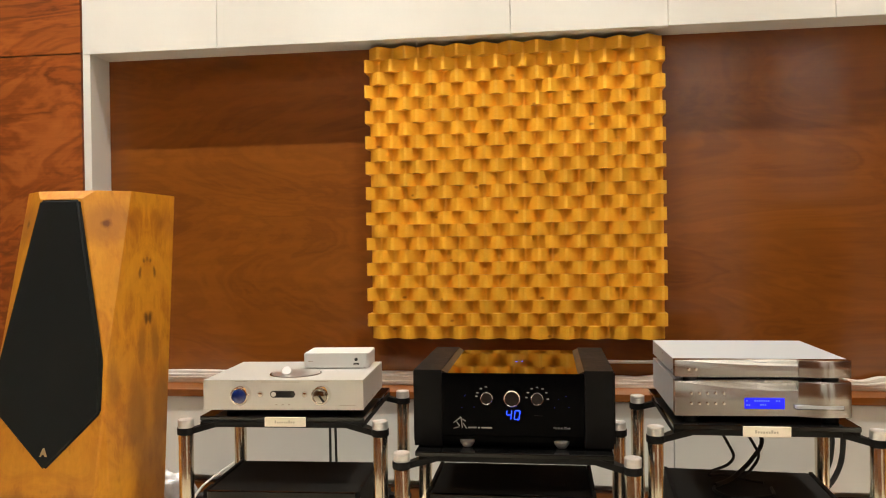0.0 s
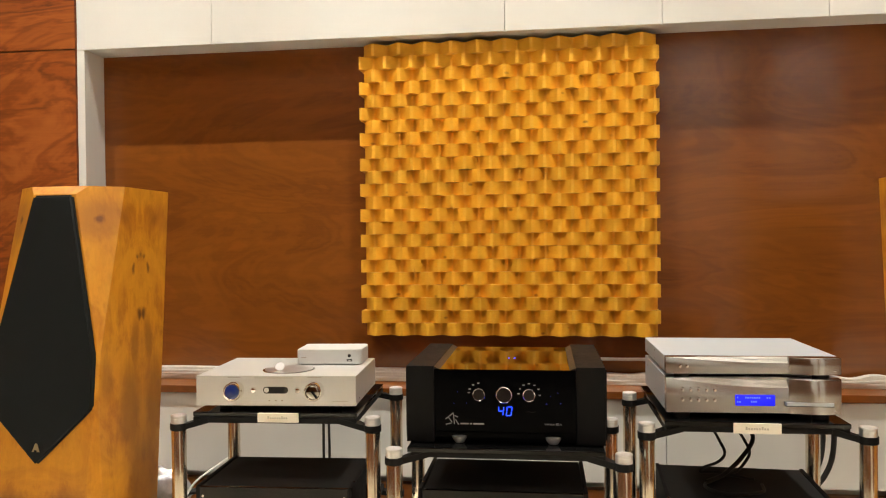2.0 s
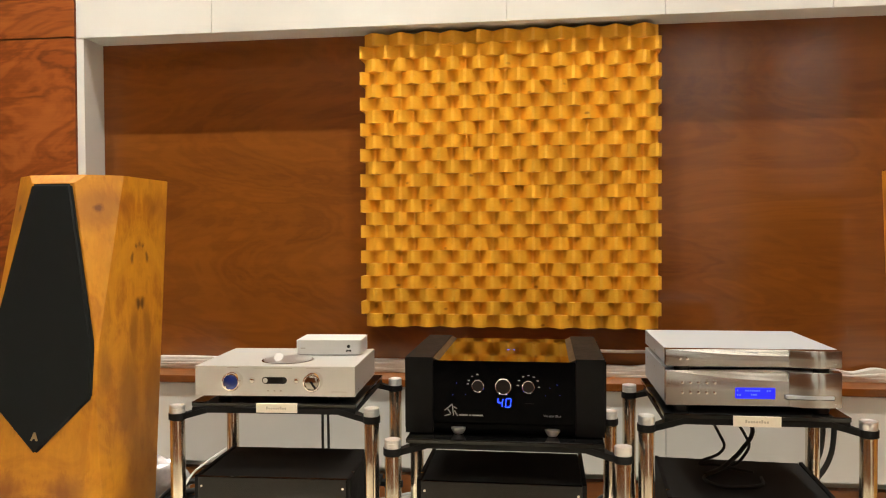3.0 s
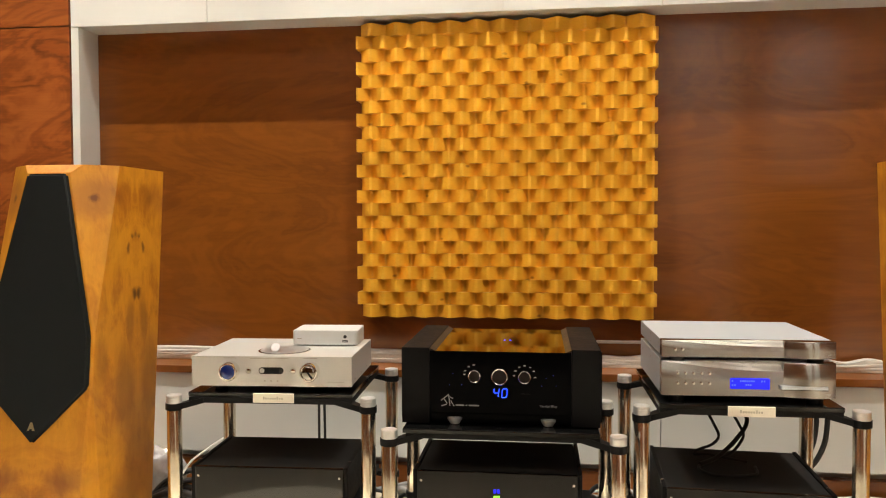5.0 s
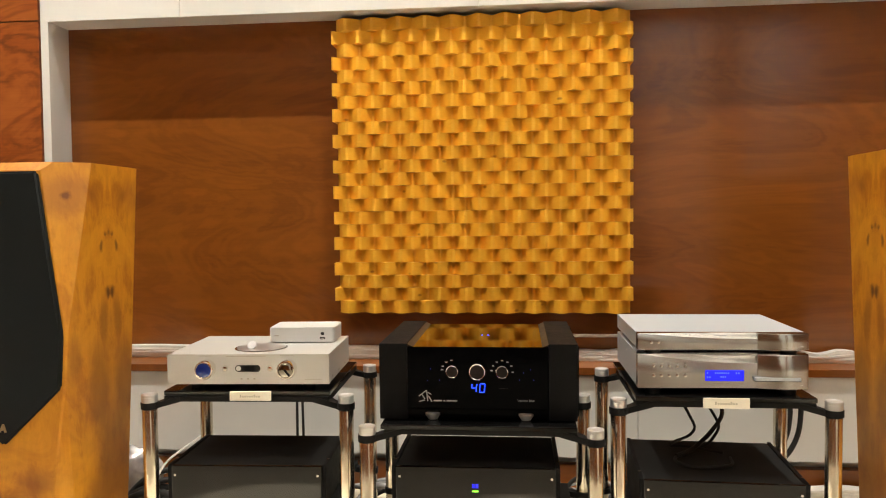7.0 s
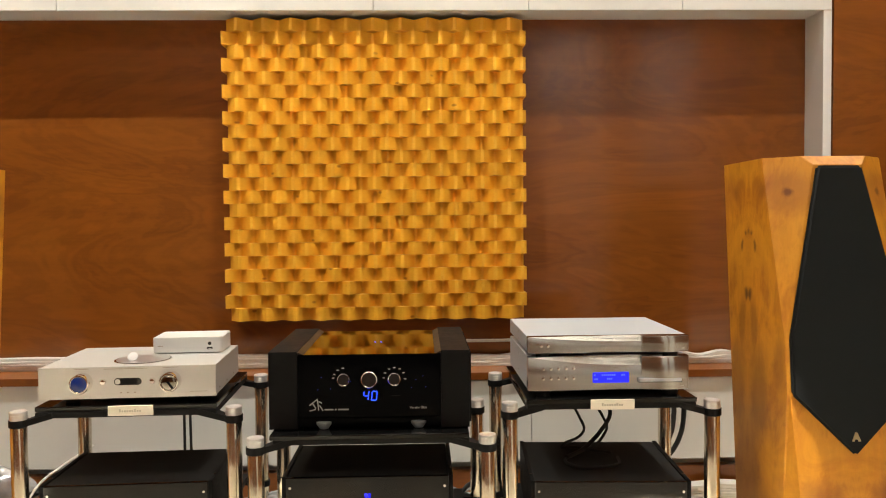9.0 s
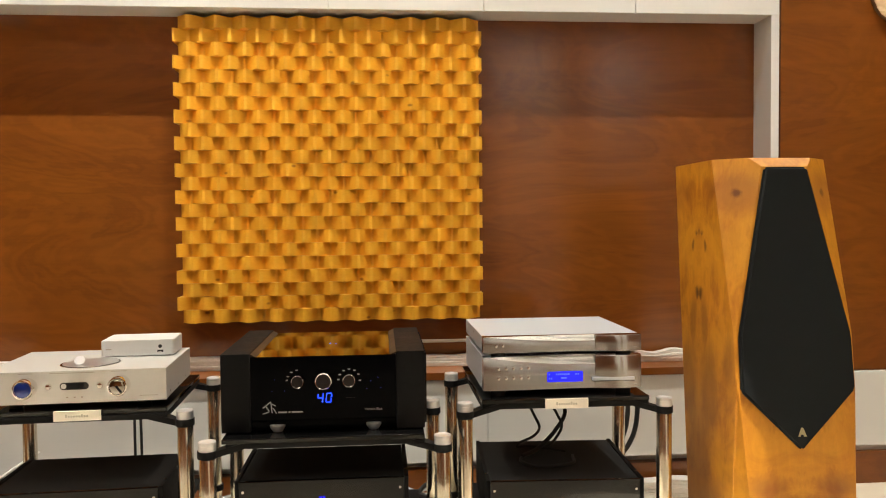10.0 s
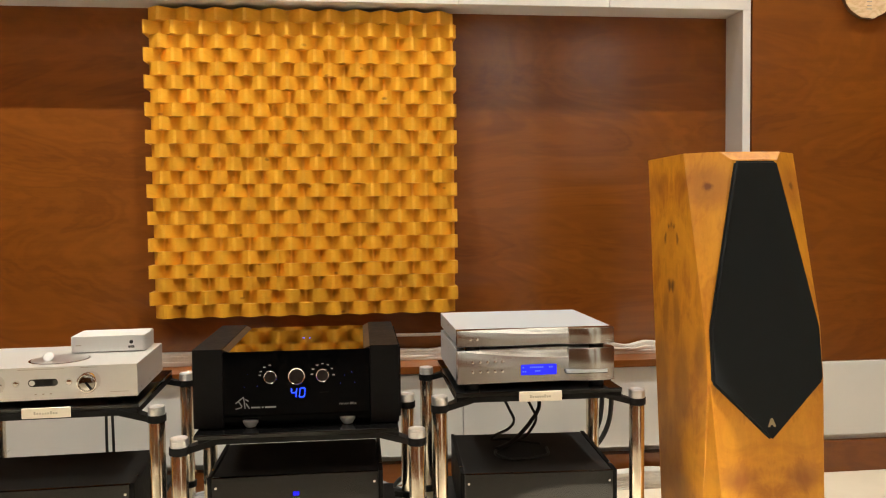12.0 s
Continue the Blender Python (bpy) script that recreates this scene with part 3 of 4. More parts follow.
# ---------------------------------------------------------------- loudspeakers
def loudspeaker(x):
    s = thing("loudspeaker", pose(x, 1.86, 0.0), "tall faceted floor-standing loudspeaker, honey burl veneer, black cloth grille", "loudspeaker", "pair of loudspeakers")
    Y0 = 1.86

    def lean(z):
        return 1.552 + 0.123 * z - Y0
    W, top = 0.1610, 1.164

    def rear(z):
        return 1.916 + 0.105 * z - Y0
    fold = {0.0: 1.665 - Y0, 0.555: lean(0.555) + 0.004, 0.70: lean(0.70) + 0.004, top: 1.778 - Y0}
    bm = bmesh.new()

    def ring(z, half, front, yfold):
        return [bm.verts.new(p) for p in ((-half, front, z), (half, front, z), (W, yfold, z), (W, rear(z), z), (-W, rear(z), z), (-W, yfold, z))]
    levels = [ring(0.03, 0.128, lean(0.03), 1.662 - Y0), ring(0.555, 0.1555, lean(0.555), fold[0.555]), ring(0.70, 0.1555, lean(0.70), fold[0.70]),
              ring(1.140, 0.0640, lean(1.140), 1.7715 - Y0), ring(top, 0.0870, 1.7175 - Y0, fold[top])]
    for a, b in zip(levels, levels[1:]):
        for i in range(6):
            k = (i + 1) % 6
            bm.faces.new((a[i], a[k], b[k], b[i]))
    bm.faces.new(levels[0][::-1])
    bm.faces.new(levels[-1])
    bmesh.ops.recalc_face_normals(bm, faces=bm.faces[:])
    sharp = [e for e in bm.edges if e.calc_face_angle(0) > 0.12]
    bmesh.ops.bevel(bm, geom=sharp, offset=0.0012, segments=2, affect="EDGES")
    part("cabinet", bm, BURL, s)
    part("plinth", block(-0.12, 0.12, lean(0.0) + 0.04, rear(0) - 0.03, 0.0, 0.03, 0.004), MATTE, s)
    # grille: kite-shaped frame with rounded rim
    outline = [(-0.0575, 1.137), (0.0575, 1.137), (0.151, 0.697), (0.1525, 0.556), (0.0, 0.405), (-0.1525, 0.556), (-0.151, 0.697)]
    pts = [(px, lean(pz) - 0.013, pz) for px, pz in outline]
    bm = extruded(pts, (0, 0.014, 0))
    rim = [e for e in bm.edges if all(abs(v.co.y - (lean(v.co.z) - 0.013)) < 1e-4 for v in e.verts)]
    corner = [e for e in bm.edges if abs(e.verts[0].co.y - e.verts[1].co.y) > 0.0139 and abs(e.verts[0].co.z - e.verts[1].co.z) < 1e-5]
    bmesh.ops.bevel(bm, geom=rim + corner, offset=0.006, segments=3, affect="EDGES")
    g = part("grille", bm, GRILLE, s, "black cloth grille with a small emblem", True)
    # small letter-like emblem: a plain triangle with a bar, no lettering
    zc = 0.452
    shape = [(-0.011, -0.010), (-0.0055, -0.010), (-0.0035, -0.005), (0.003, -0.005), (0.0045, -0.010), (0.0115, -0.010), (0.003, 0.012), (-0.002, 0.012)]
    e = extruded([(ux, lean(zc + uz) - 0.0145, zc + uz) for ux, uz in shape], (0, 0.002, 0))
    part("emblem", e, GOLD, g)
    return s


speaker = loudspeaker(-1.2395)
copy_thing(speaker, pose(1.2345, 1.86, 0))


# ---------------------------------------------------------------- equipment racks
def rack(name_label, px0, px1, py0, py1, cap, deck, board, low_shelf, turn=0.0):
    """Rack of four steel posts; black shelves hang on arms from rings on the posts."""
    cx, cy = (px0 + px1) / 2, (py0 + py1) / 2
    r = thing("equipment_rack", pose(cx, cy, 0, 0, 0, turn), name_label, "equipment rack", "equipment racks")
    hw, hd = (px1 - px0) / 2, (py1 - py0) / 2
    levels = [cap - 0.030, low_shelf - 0.035]
    for sx in (-1, 1):
        for sy in (-1, 1):
            px, py = sx * hw, sy * hd
            post = part("post", lathe([(0.0195, 0.04), (0.0205, 0.042), (0.0205, cap - 0.044), (0.0195, cap - 0.042)], (px, py, 0), seg=24), STEEL, r, "", True)
            part("cap", lathe([(0.019, cap - 0.0225), (0.0215, cap - 0.022), (0.0215, cap - 0.0085), (0.0208, cap - 0.008), (0.0208, cap - 0.0068), (0.0215, cap - 0.0062), (0.0215, cap - 0.0012), (0.0205, cap), (0.0175, cap), (0.0165, cap - 0.0012), (0.002, cap - 0.0012)], (px, py, 0), seg=28), CAPMETAL, post, "satin aluminium cap", True)
            part("foot", lathe([(0.004, 0.0), (0.012, 0.012), (0.017, 0.02), (0.017, 0.036), (0.012, 0.04)], (px, py, 0), seg=20), CAPMETAL, post, "turned metal foot", True)
            for z in levels:
                bm = lathe([(0.0207, z - 0.010), (0.0240, z - 0.010), (0.0240, z + 0.008), (0.0207, z + 0.008)], (px, py, 0), seg=28)
                inx, iny = px - sx * 0.085, py - sy * 0.015
                d = Vector((inx - px, iny - py, 0)).normalized()
                n = Vector((-d.y, d.x, 0))
                a = Vector((px, py, z - 0.010)) + d * 0.018
                b = Vector((inx, iny, z + 0.010))
                quad = [a - n * 0.012, a + n * 0.012, b + n * 0.026, b - n * 0.026]
                arm = extruded([tuple(q) for q in quad], (0, 0, 0.016))
                me = bpy.data.meshes.new("arm_piece")
                arm.to_mesh(me)
                arm.free()
                bm.from_mesh(me)
                bpy.data.meshes.remove(me)
                part("arm", bm, MATTE, r, "", True)
    for z in levels:
        part("shelf", block(-hw + 0.045, hw - 0.045, -hd - 0.008, hd + 0.012, z + 0.010, z + 0.0265, 0.003), MATTE, r)
    # top board and its plate
    x0, x1, y0, y1 = deck
    part("top_board", block(x0 - cx, x1 - cx, y0 - cy, y1 - cy, board - 0.0125, board, 0.003, 3), GLOSS, r, "glossy black top board")
    return r


rack_a = rack("rack of brushed steel posts and black shelves holding the disc player", -0.914, -0.360, 1.7515, 2.1785, 0.515, (-0.871, -0.403, 1.747, 2.181), 0.525, 0.20, 2.3)
rack_b = rack("low rack of brushed steel posts and black shelves holding the amplifier", -0.267, 0.313, 1.632, 2.012, 0.466, (-0.229, 0.267, 1.612, 2.10), 0.4745, 0.20)
rack_c = rack("rack of brushed steel posts and black shelves holding two silver units", 0.382, 0.924, 1.736, 2.138, 0.520, (0.419, 0.865, 1.684, 2.152), 0.538, 0.17)


def name_plate(r, x0, x1, y, z0, z1):
    b = r.matrix_basis.translation
    p = part("name_plate", block(x0 - b.x, x1 - b.x, y - b.y - 0.004, y - b.y, z0, z1, 0.0008, 1), PLATE, r, "pale name plate with faint grey writing")
    n = 9
    for i in range(n):
        w = (x1 - x0) * 0.5 / n
        xx = (x0 + x1) / 2 - b.x + (i - n / 2) * w
        part("writing", block(xx, xx + w * 0.7, y - b.y - 0.0046, y - b.y - 0.004, (z0 + z1) / 2 - 0.0035, (z0 + z1) / 2 + (0.0045 if i in (0, 6) else 0.0015)), FAINT, p)


name_plate(rack_a, -0.682, -0.566, 1.743, 0.499, 0.5255)
name_plate(rack_c, 0.586, 0.700, 1.684, 0.510, 0.5365)


# ---------------------------------------------------------------- disc player
def disc_player():
    d = thing("disc_player", pose(-0.626, 1.756, 0.525, 0, 0, 3.2), "silver top-loading disc player with two chrome knobs", "disc player")
    w, depth, z0, z1 = 0.2265, 0.335, 0.018, 0.101
    part("body", block(-w, w, 0.010, depth, z0, z1 - 0.001, 0.002), SILVER, d)
    part("front_panel", block(-w - 0.001, w + 0.001, 0.0, 0.011, z0 - 0.001, z1, 0.0018), SILVER, d)
    for fx in (-0.16, 0.16):
        for fy in (0.05, depth - 0.05):
            part("foot", lathe([(0.016, 0.0), (0.018, 0.004), (0.018, 0.018)], (fx, fy, 0), seg=20), RUBBER, d, "", True)
    # round lid window on the top, with the white puck
    rim = lathe([(0.0755, z1 - 0.0008), (0.0755, z1 + 0.0010), (0.072, z1 + 0.0012), (0.072, z1 + 0.0005)], (0.010, 0.105, 0), seg=48)
    lid = part("lid_rim", rim, CHROME, d, "", True)
    part("lid_glass", lathe([(0.0715, z1 + 0.0006), (0.0715, z1 + 0.0016), (0.001, z1 + 0.0016)], (0.010, 0.105, 0), seg=48), SMOKEGLASS, lid, "dark glass lid")
    part("disc", lathe([(0.0700, z1 + 0.0018), (0.0700, z1 + 0.0024), (0.0100, z1 + 0.0024)], (0.010, 0.105, 0), seg=48), MIRRORDISC, lid, "shiny disc")
    puck = lathe([(0.0130, 0.0), (0.0138, 0.001), (0.0138, 0.003), (0.0130, 0.004), (0.004, 0.0042)], seg=32)
    puck.transform(pose(-0.010, 0.080, z1 + 0.0115, 55, 0, 0))
    part("puck", puck, PUCK, d, "small round white puck", True)
    zc = 0.061
    for i, (kx, mat) in enumerate(((-0.115, BLUEGLASS), (0.1125, DARKCHROME))):
        k = part("knob", lathe([(0.026, 0.0), (0.0265, 0.003), (0.0262, 0.026), (0.0240, 0.031), (0.0215, 0.0315), (0.0210, 0.029)], (kx, 0, zc), "y", 36), CHROME, d, "chrome knob", True)
        part("knob_face", lathe([(0.0211, 0.026), (0.0211, 0.0285), (0.017, 0.0315), (0.010, 0.0335), (0.001, 0.0345)], (kx, 0, zc), "y", 36), mat, k, "blue glass knob face" if i == 0 else "chrome knob face", True)
        if i:
            part("pointer", extruded([(kx - 0.004, -0.0352, zc + 0.002), (kx + 0.009, -0.0352, zc - 0.016), (kx + 0.013, -0.0352, zc - 0.013), (kx + 0.001, -0.0352, zc + 0.005)], (0, 0.006, 0)), BLACK, k)
    for bx in (-0.063, 0.063):
        part("button", lathe([(0.0085, 0.0), (0.0085, 0.003), (0.006, 0.006), (0.001, 0.0065)], (bx, 0, zc), "y", 24), CHROME, d, "small chrome button", True)
    # pill-shaped window
    pts = []
    for i in range(20):
        a = math.pi / 2 + math.pi * i / 19
        pts.append((-0.026 + 0.0095 * math.cos(a), -0.0008, zc + 0.0095 * math.sin(a)))
    for i in range(20):
        a = -math.pi / 2 + math.pi * i / 19
        pts.append((0.026 + 0.0095 * math.cos(a), -0.0008, zc + 0.0095 * math.sin(a)))
    win = part("display_window", extruded(pts, (0, 0.002, 0)), SMOKEGLASS, d, "dark pill-shaped display window")
    part("screen", block(-0.017, 0.024, -0.0014, 0.0, zc - 0.0075, zc + 0.0075), BLACK, win, "black display glass")
    part("sensor", lathe([(0.007, 0.0009), (0.007, 0.0014), (0.001, 0.0014)], (-0.026, 0, zc), "y", 20), SILVER, win)
    for bx in (-0.018, 0.0, 0.018):
        part("marking", block(bx - 0.0025, bx + 0.0025, -0.0005, 0.0005, 0.0305, 0.0335), INK, d)
    for x0, x1, z in ((-0.135, -0.10, 0.0955), (0.09, 0.13, 0.0955), (-0.06, 0.05, 0.0945), (0.16, 0.205, 0.030)):
        part("print", block(x0, x1, -0.0003, 0.0005, z, z + 0.0012), INK, d)
    for sy in (0.05, 0.15, 0.25):
        part("screw", lathe([(0.003, 0.0), (0.003, 0.001), (0.001, 0.0012)], (w, sy, 0.03), "x", 10), CHROME, d)
    return d


disc_player()


def small_box():
    b = thing("power_supply_box", pose(-0.528, 1.955, 0.6262, 0, 0, 4.0), "small silver box with rounded corners on the disc player", "small box")
    outline = []
    for cx, cy, a0 in ((0.089, 0.010, -90), (0.089, 0.125, 0), (-0.089, 0.125, 90), (-0.089, 0.010, 180)):
        outline += [(cx + 0.010 * math.cos(radians(a0 + 15 * k)), cy + 0.010 * math.sin(radians(a0 + 15 * k)), 0.002) for k in range(7)]
    bm = extruded(outline, (0, 0, 0.0435))
    rim = [e for e in bm.edges if all(v.co.z > 0.04 for v in e.verts)]
    bmesh.ops.bevel(bm, geom=rim, offset=0.0018, segments=2, affect="EDGES")
    part("case", bm, PALE, b, "", True)
    part("base", block(-0.09, 0.09, 0.008, 0.107, 0.0, 0.003), RUBBER, b)
    part("socket", lathe([(0.0052, 0.0), (0.0052, 0.0008), (0.001, 0.0008)], (0.062, 0.0, 0.027), "y", 20), RUBBER, b, "round black socket")
    part("port", block(0.054, 0.070, -0.0008, 0.002, 0.010, 0.0165), RUBBER, b, "small black port")
    part("port_tongue", block(0.057, 0.067, -0.0012, 0.0, 0.0115, 0.0130), CHROME, b)
    part("print", block(-0.085, -0.07, -0.0004, 0.001, 0.020, 0.0225), INK, b)


small_box()


# ---------------------------------------------------------------- amplifier
def seven(bm, x, z, w, hgt, y, on, slant=0.12):
    t = w * 0.13
    seg = {"a": (0, hgt, w, hgt), "d": (0, 0, w, 0), "g": (0, hgt / 2, w, hgt / 2), "f": (0, hgt / 2, 0, hgt), "e": (0, 0, 0, hgt / 2), "b": (w, hgt / 2, w, hgt), "c": (w, 0, w, hgt / 2)}
    for s in on:
        xa, za, xb, zb = seg[s]
        if za == zb:
            q = [(xa + t * 0.7, za - t / 2), (xb - t * 0.7, za - t / 2), (xb - t * 0.7, za + t / 2), (xa + t * 0.7, za + t / 2)]
        else:
            q = [(xa - t / 2, za + t * 0.7), (xa + t / 2, za + t * 0.7), (xa + t / 2, zb - t * 0.7), (xa - t / 2, zb - t * 0.7)]
        lo = [bm.verts.new((x + u + slant * v, y, z + v)) for u, v in q]
        hi = [bm.verts.new((x + u + slant * v, y + 0.0008, z + v)) for u, v in q]
        bm.faces.new(lo)
        bm.faces.new(hi[::-1])
        for i in range(4):
            bm.faces.new((lo[i], lo[(i + 1) % 4], hi[(i + 1) % 4], hi[i]))


def amplifier():
    ox, oy, oz = 0.0165, 1.66, 0.471
    a = thing("amplifier", pose(ox, oy, oz), "large black amplifier with side heat sinks, mirror lid and blue digits", "amplifier")
    H = 0.203
    for sx in (-1, 1):
        x0, x1 = sorted((sx * 0.182, sx * 0.2545))
        hs = part("heat_sink", block(x0, x1, 0.0, 0.435, 0.0055, H, 0.0025), BLACK, a, "black heat sink block")
        for i in range(10):
            fy = 0.03 + i * 0.04
            fx = sx * 0.2545
            part("fin", block(min(fx, fx + sx * 0.006), max(fx, fx + sx * 0.006), fy, fy + 0.012, 0.012, H - 0.01), BLACK, hs)
        edge = sx * 0.182
        part("lid_trim", extruded([(edge, 0.006, H - 0.002), (edge - sx * 0.015, 0.008, H - 0.009), (edge - sx * 0.015, 0.425, H - 0.009), (edge, 0.43, H - 0.002)], (0, 0, -0.004)), FRAMEWOOD, a, "bronze bevel beside the lid")
    part("body", block(-0.181, 0.181, 0.012, 0.425, 0.026, H - 0.0125), BLACK, a)
    part("front_panel", block(-0.1815, 0.1815, 0.002, 0.012, 0.034, H - 0.0085, 0.0015), ACRYLIC, a, "glossy black front panel")
    part("lower_panel", block(-0.1815, 0.1815, 0.008, 0.014, 0.008, 0.032, 0.001), ACRYLIC, a)
    part("lid", block(-0.166, 0.166, 0.004, 0.425, H - 0.0120, H - 0.0082), SMOKED, a, "mirror-polished smoked lid")
    for i in (0, 1):
        part("lid_lamp", lathe([(0.0022, H - 0.0081), (0.0022, H - 0.0074), (0.0005, H - 0.0072)], (0.004 + i * 0.016, 0.20, 0), seg=12), BLUELED, a, "tiny blue lamp")
    for fx in (-0.117, 0.124):
        ft = part("foot", lathe([(0.012, 0.005), (0.0195, 0.017), (0.0195, 0.022), (0.012, 0.0235)], (fx, 0.012, 0), seg=24), CAPMETAL, a, "bright metal cone foot", True)
        part("pad", lathe([(0.0115, 0.0035), (0.0115, 0.0055)], (fx, 0.012, 0), seg=20), RUBBER, ft, "black rubber pad")
    for fx in (-0.12, 0.12):
        ft = part("foot", lathe([(0.012, 0.005), (0.0195, 0.017), (0.0195, 0.022), (0.012, 0.0235)], (fx, 0.38, 0), seg=24), CHROME, a, "chrome cone foot", True)
        part("pad", lathe([(0.0115, 0.0035), (0.0115, 0.0055)], (fx, 0.38, 0), seg=20), RUBBER, ft, "black rubber pad")
    zk = 0.133
    for kx, r in ((-0.0645, 0.0165), (0.0, 0.0215), (0.0635, 0.0165)):
        k = part("knob", lathe([(r * 0.9, 0.0), (r, 0.002), (r, 0.0155), (r * 0.97, 0.0172), (r * 0.92, 0.018), (r * 0.87, 0.0174), (r * 0.845, 0.0155)], (kx, 0.002, zk), "y", 36), CHROME, a, "chrome knob ring", True)
        part("knob_face", lathe([(r * 0.84, 0.0150), (r * 0.84, 0.0166), (r * 0.05, 0.0168)], (kx, 0.002, zk), "y", 36), KNOBFACE, k, "brownish knob face", True)
    for kx, angles in ((-0.0645, (95, 125, 155, 175)), (0.0635, (-5, 30, 60, 90, 120, 150, 178))):
        for ang in angles:
            c, s = math.cos(radians(ang)), math.sin(radians(ang))
            mx, mz = kx + 0.027 * c, zk + 0.027 * s
            part("marking", block(mx - 0.0028, mx + 0.0028, 0.0012, 0.002, mz - 0.0012, mz + 0.0012), PRINT, a)
    bm = bmesh.new()
    seven(bm, -0.0165, 0.0775, 0.0125, 0.0225, 0.0008, "bcfg")
    seven(bm, 0.0045, 0.0775, 0.0125, 0.0225, 0.0008, "abcdef")
    part("digits", bm, BLUELED, a, "lit blue digits 40")
    # emblem: a plain stroke shape
    bm = bmesh.new()
    for p in (((-0.152, 0.066), (-0.132, 0.082)), ((-0.144, 0.070), (-0.136, 0.058)), ((-0.152, 0.052), (-0.137, 0.056)), ((-0.132, 0.080), (-0.129, 0.053)), ((-0.129, 0.076), (-0.120, 0.071)), ((-0.127, 0.066), (-0.118, 0.052))):
        (xa, za), (xb, zb) = p
        d = Vector((xb - xa, 0, zb - za)).normalized()
        n = Vector((-d.z, 0, d.x)) * 0.0011
        q = [Vector((xa, 0.0013, za)) - n, Vector((xb, 0.0013, zb)) - n, Vector((xb, 0.0013, zb)) + n, Vector((xa, 0.0013, za)) + n]
        lo = [bm.verts.new(v) for v in q]
        hi = [bm.verts.new(v + Vector((0, 0.0008, 0))) for v in q]
        bm.faces.new(lo)
        bm.faces.new(hi[::-1])
        for i in range(4):
            bm.faces.new((lo[i], lo[(i + 1) % 4], hi[(i + 1) % 4], hi[i]))
    part("emblem", bm, PRINT, a, "pale stroke emblem")
    x = -0.114
    for w in (0.022, 0.004, 0.027):
        part("writing", block(x, x + w, 0.0013, 0.002, 0.053, 0.0565), PRINT, a)
        x += w + 0.004
    lettering("Version Blue", 0.0085, PRINT, a, 0.102, 0.0018, 0.0545)
    for lx, lz, m in ((-0.121, 0.137, DIMLED), (0.107, 0.109, DIMLED), (0.136, 0.137, DIMLED), (0.143, 0.110, DIMLED), (-0.130, 0.107, DIMLED), (-0.098, 0.108, DIMLED), (0.118, 0.129, DIMLED)):
        part("indicator", lathe([(0.0009, 0.0), (0.0009, 0.0006), (0.0004, 0.0008)], (lx, 0.002, lz), "y", 10), m, a)
    part("marking", block(0.055, 0.078, 0.0014, 0.002, 0.087, 0.0882), KNOBFACE, a)
    return a


amplifier()


# ---------------------------------------------------------------- two silver units
def front_depth(u):
    """How far the silver fronts stand back along their width: a long shallow hollow, then a round bulge."""
    if u < 0.71:
        return 0.004 + 0.009 * math.sin(math.pi / 2 * u / 0.71) ** 1.5
    return 0.012 - 0.0095 * max(0.0, math.sin(math.pi * (u - 0.71) / 0.29)) ** 0.9 - 0.004 * (u - 0.71) / 0.29


def scooped_front(w, z0, z1, y0, share):
    """Front plate with a slanting upper facet, bounded below by an arc that sinks from the left end to the edge of the bulge."""
    bm = bmesh.new()
    us = [0.71 * i / 40 for i in range(40)] + [0.7085, 0.7115] + [0.71 + 0.29 * i / 30 for i in range(1, 31)]
    low = [0.0, 0.5, 1.0]
    grid = []
    for u in us:
        x = -w + 2 * w * u
        y = y0 + front_depth(u)
        drop = share * math.sin(math.pi / 2 * min(1.0, u / 0.66)) if u < 0.7095 else 0.03
        arc = z0 + (z1 - z0) * (1 - drop)
        col = [bm.verts.new((x, y, z0 + (arc - z0) * k)) for k in low]
        back = y + (z1 - arc) * 0.62
        col += [bm.verts.new((x, y + (back - y) * k, arc + (z1 - arc) * k)) for k in (0.06, 1.0)]
        grid.append(col)
    nz = len(grid[0]) - 1
    for a, b in zip(grid, grid[1:]):
        for k in range(nz):
            bm.faces.new((a[k], b[k], b[k + 1], a[k + 1]))
    edge = [g[0] for g in grid] + [c for c in grid[-1][1:]] + [g[-1] for g in reversed(grid[:-1])] + [c for c in reversed(grid[0][1:-1])]
    back = [bm.verts.new((v.co.x, y0 + 0.034, v.co.z)) for v in edge]
    n = len(edge)
    for i in range(n):
        bm.faces.new((edge[(i + 1) % n], edge[i], back[i], back[(i + 1) % n]))
    bm.faces.new(back[::-1])
    bmesh.ops.recalc_face_normals(bm, faces=bm.faces[:])
    return bm


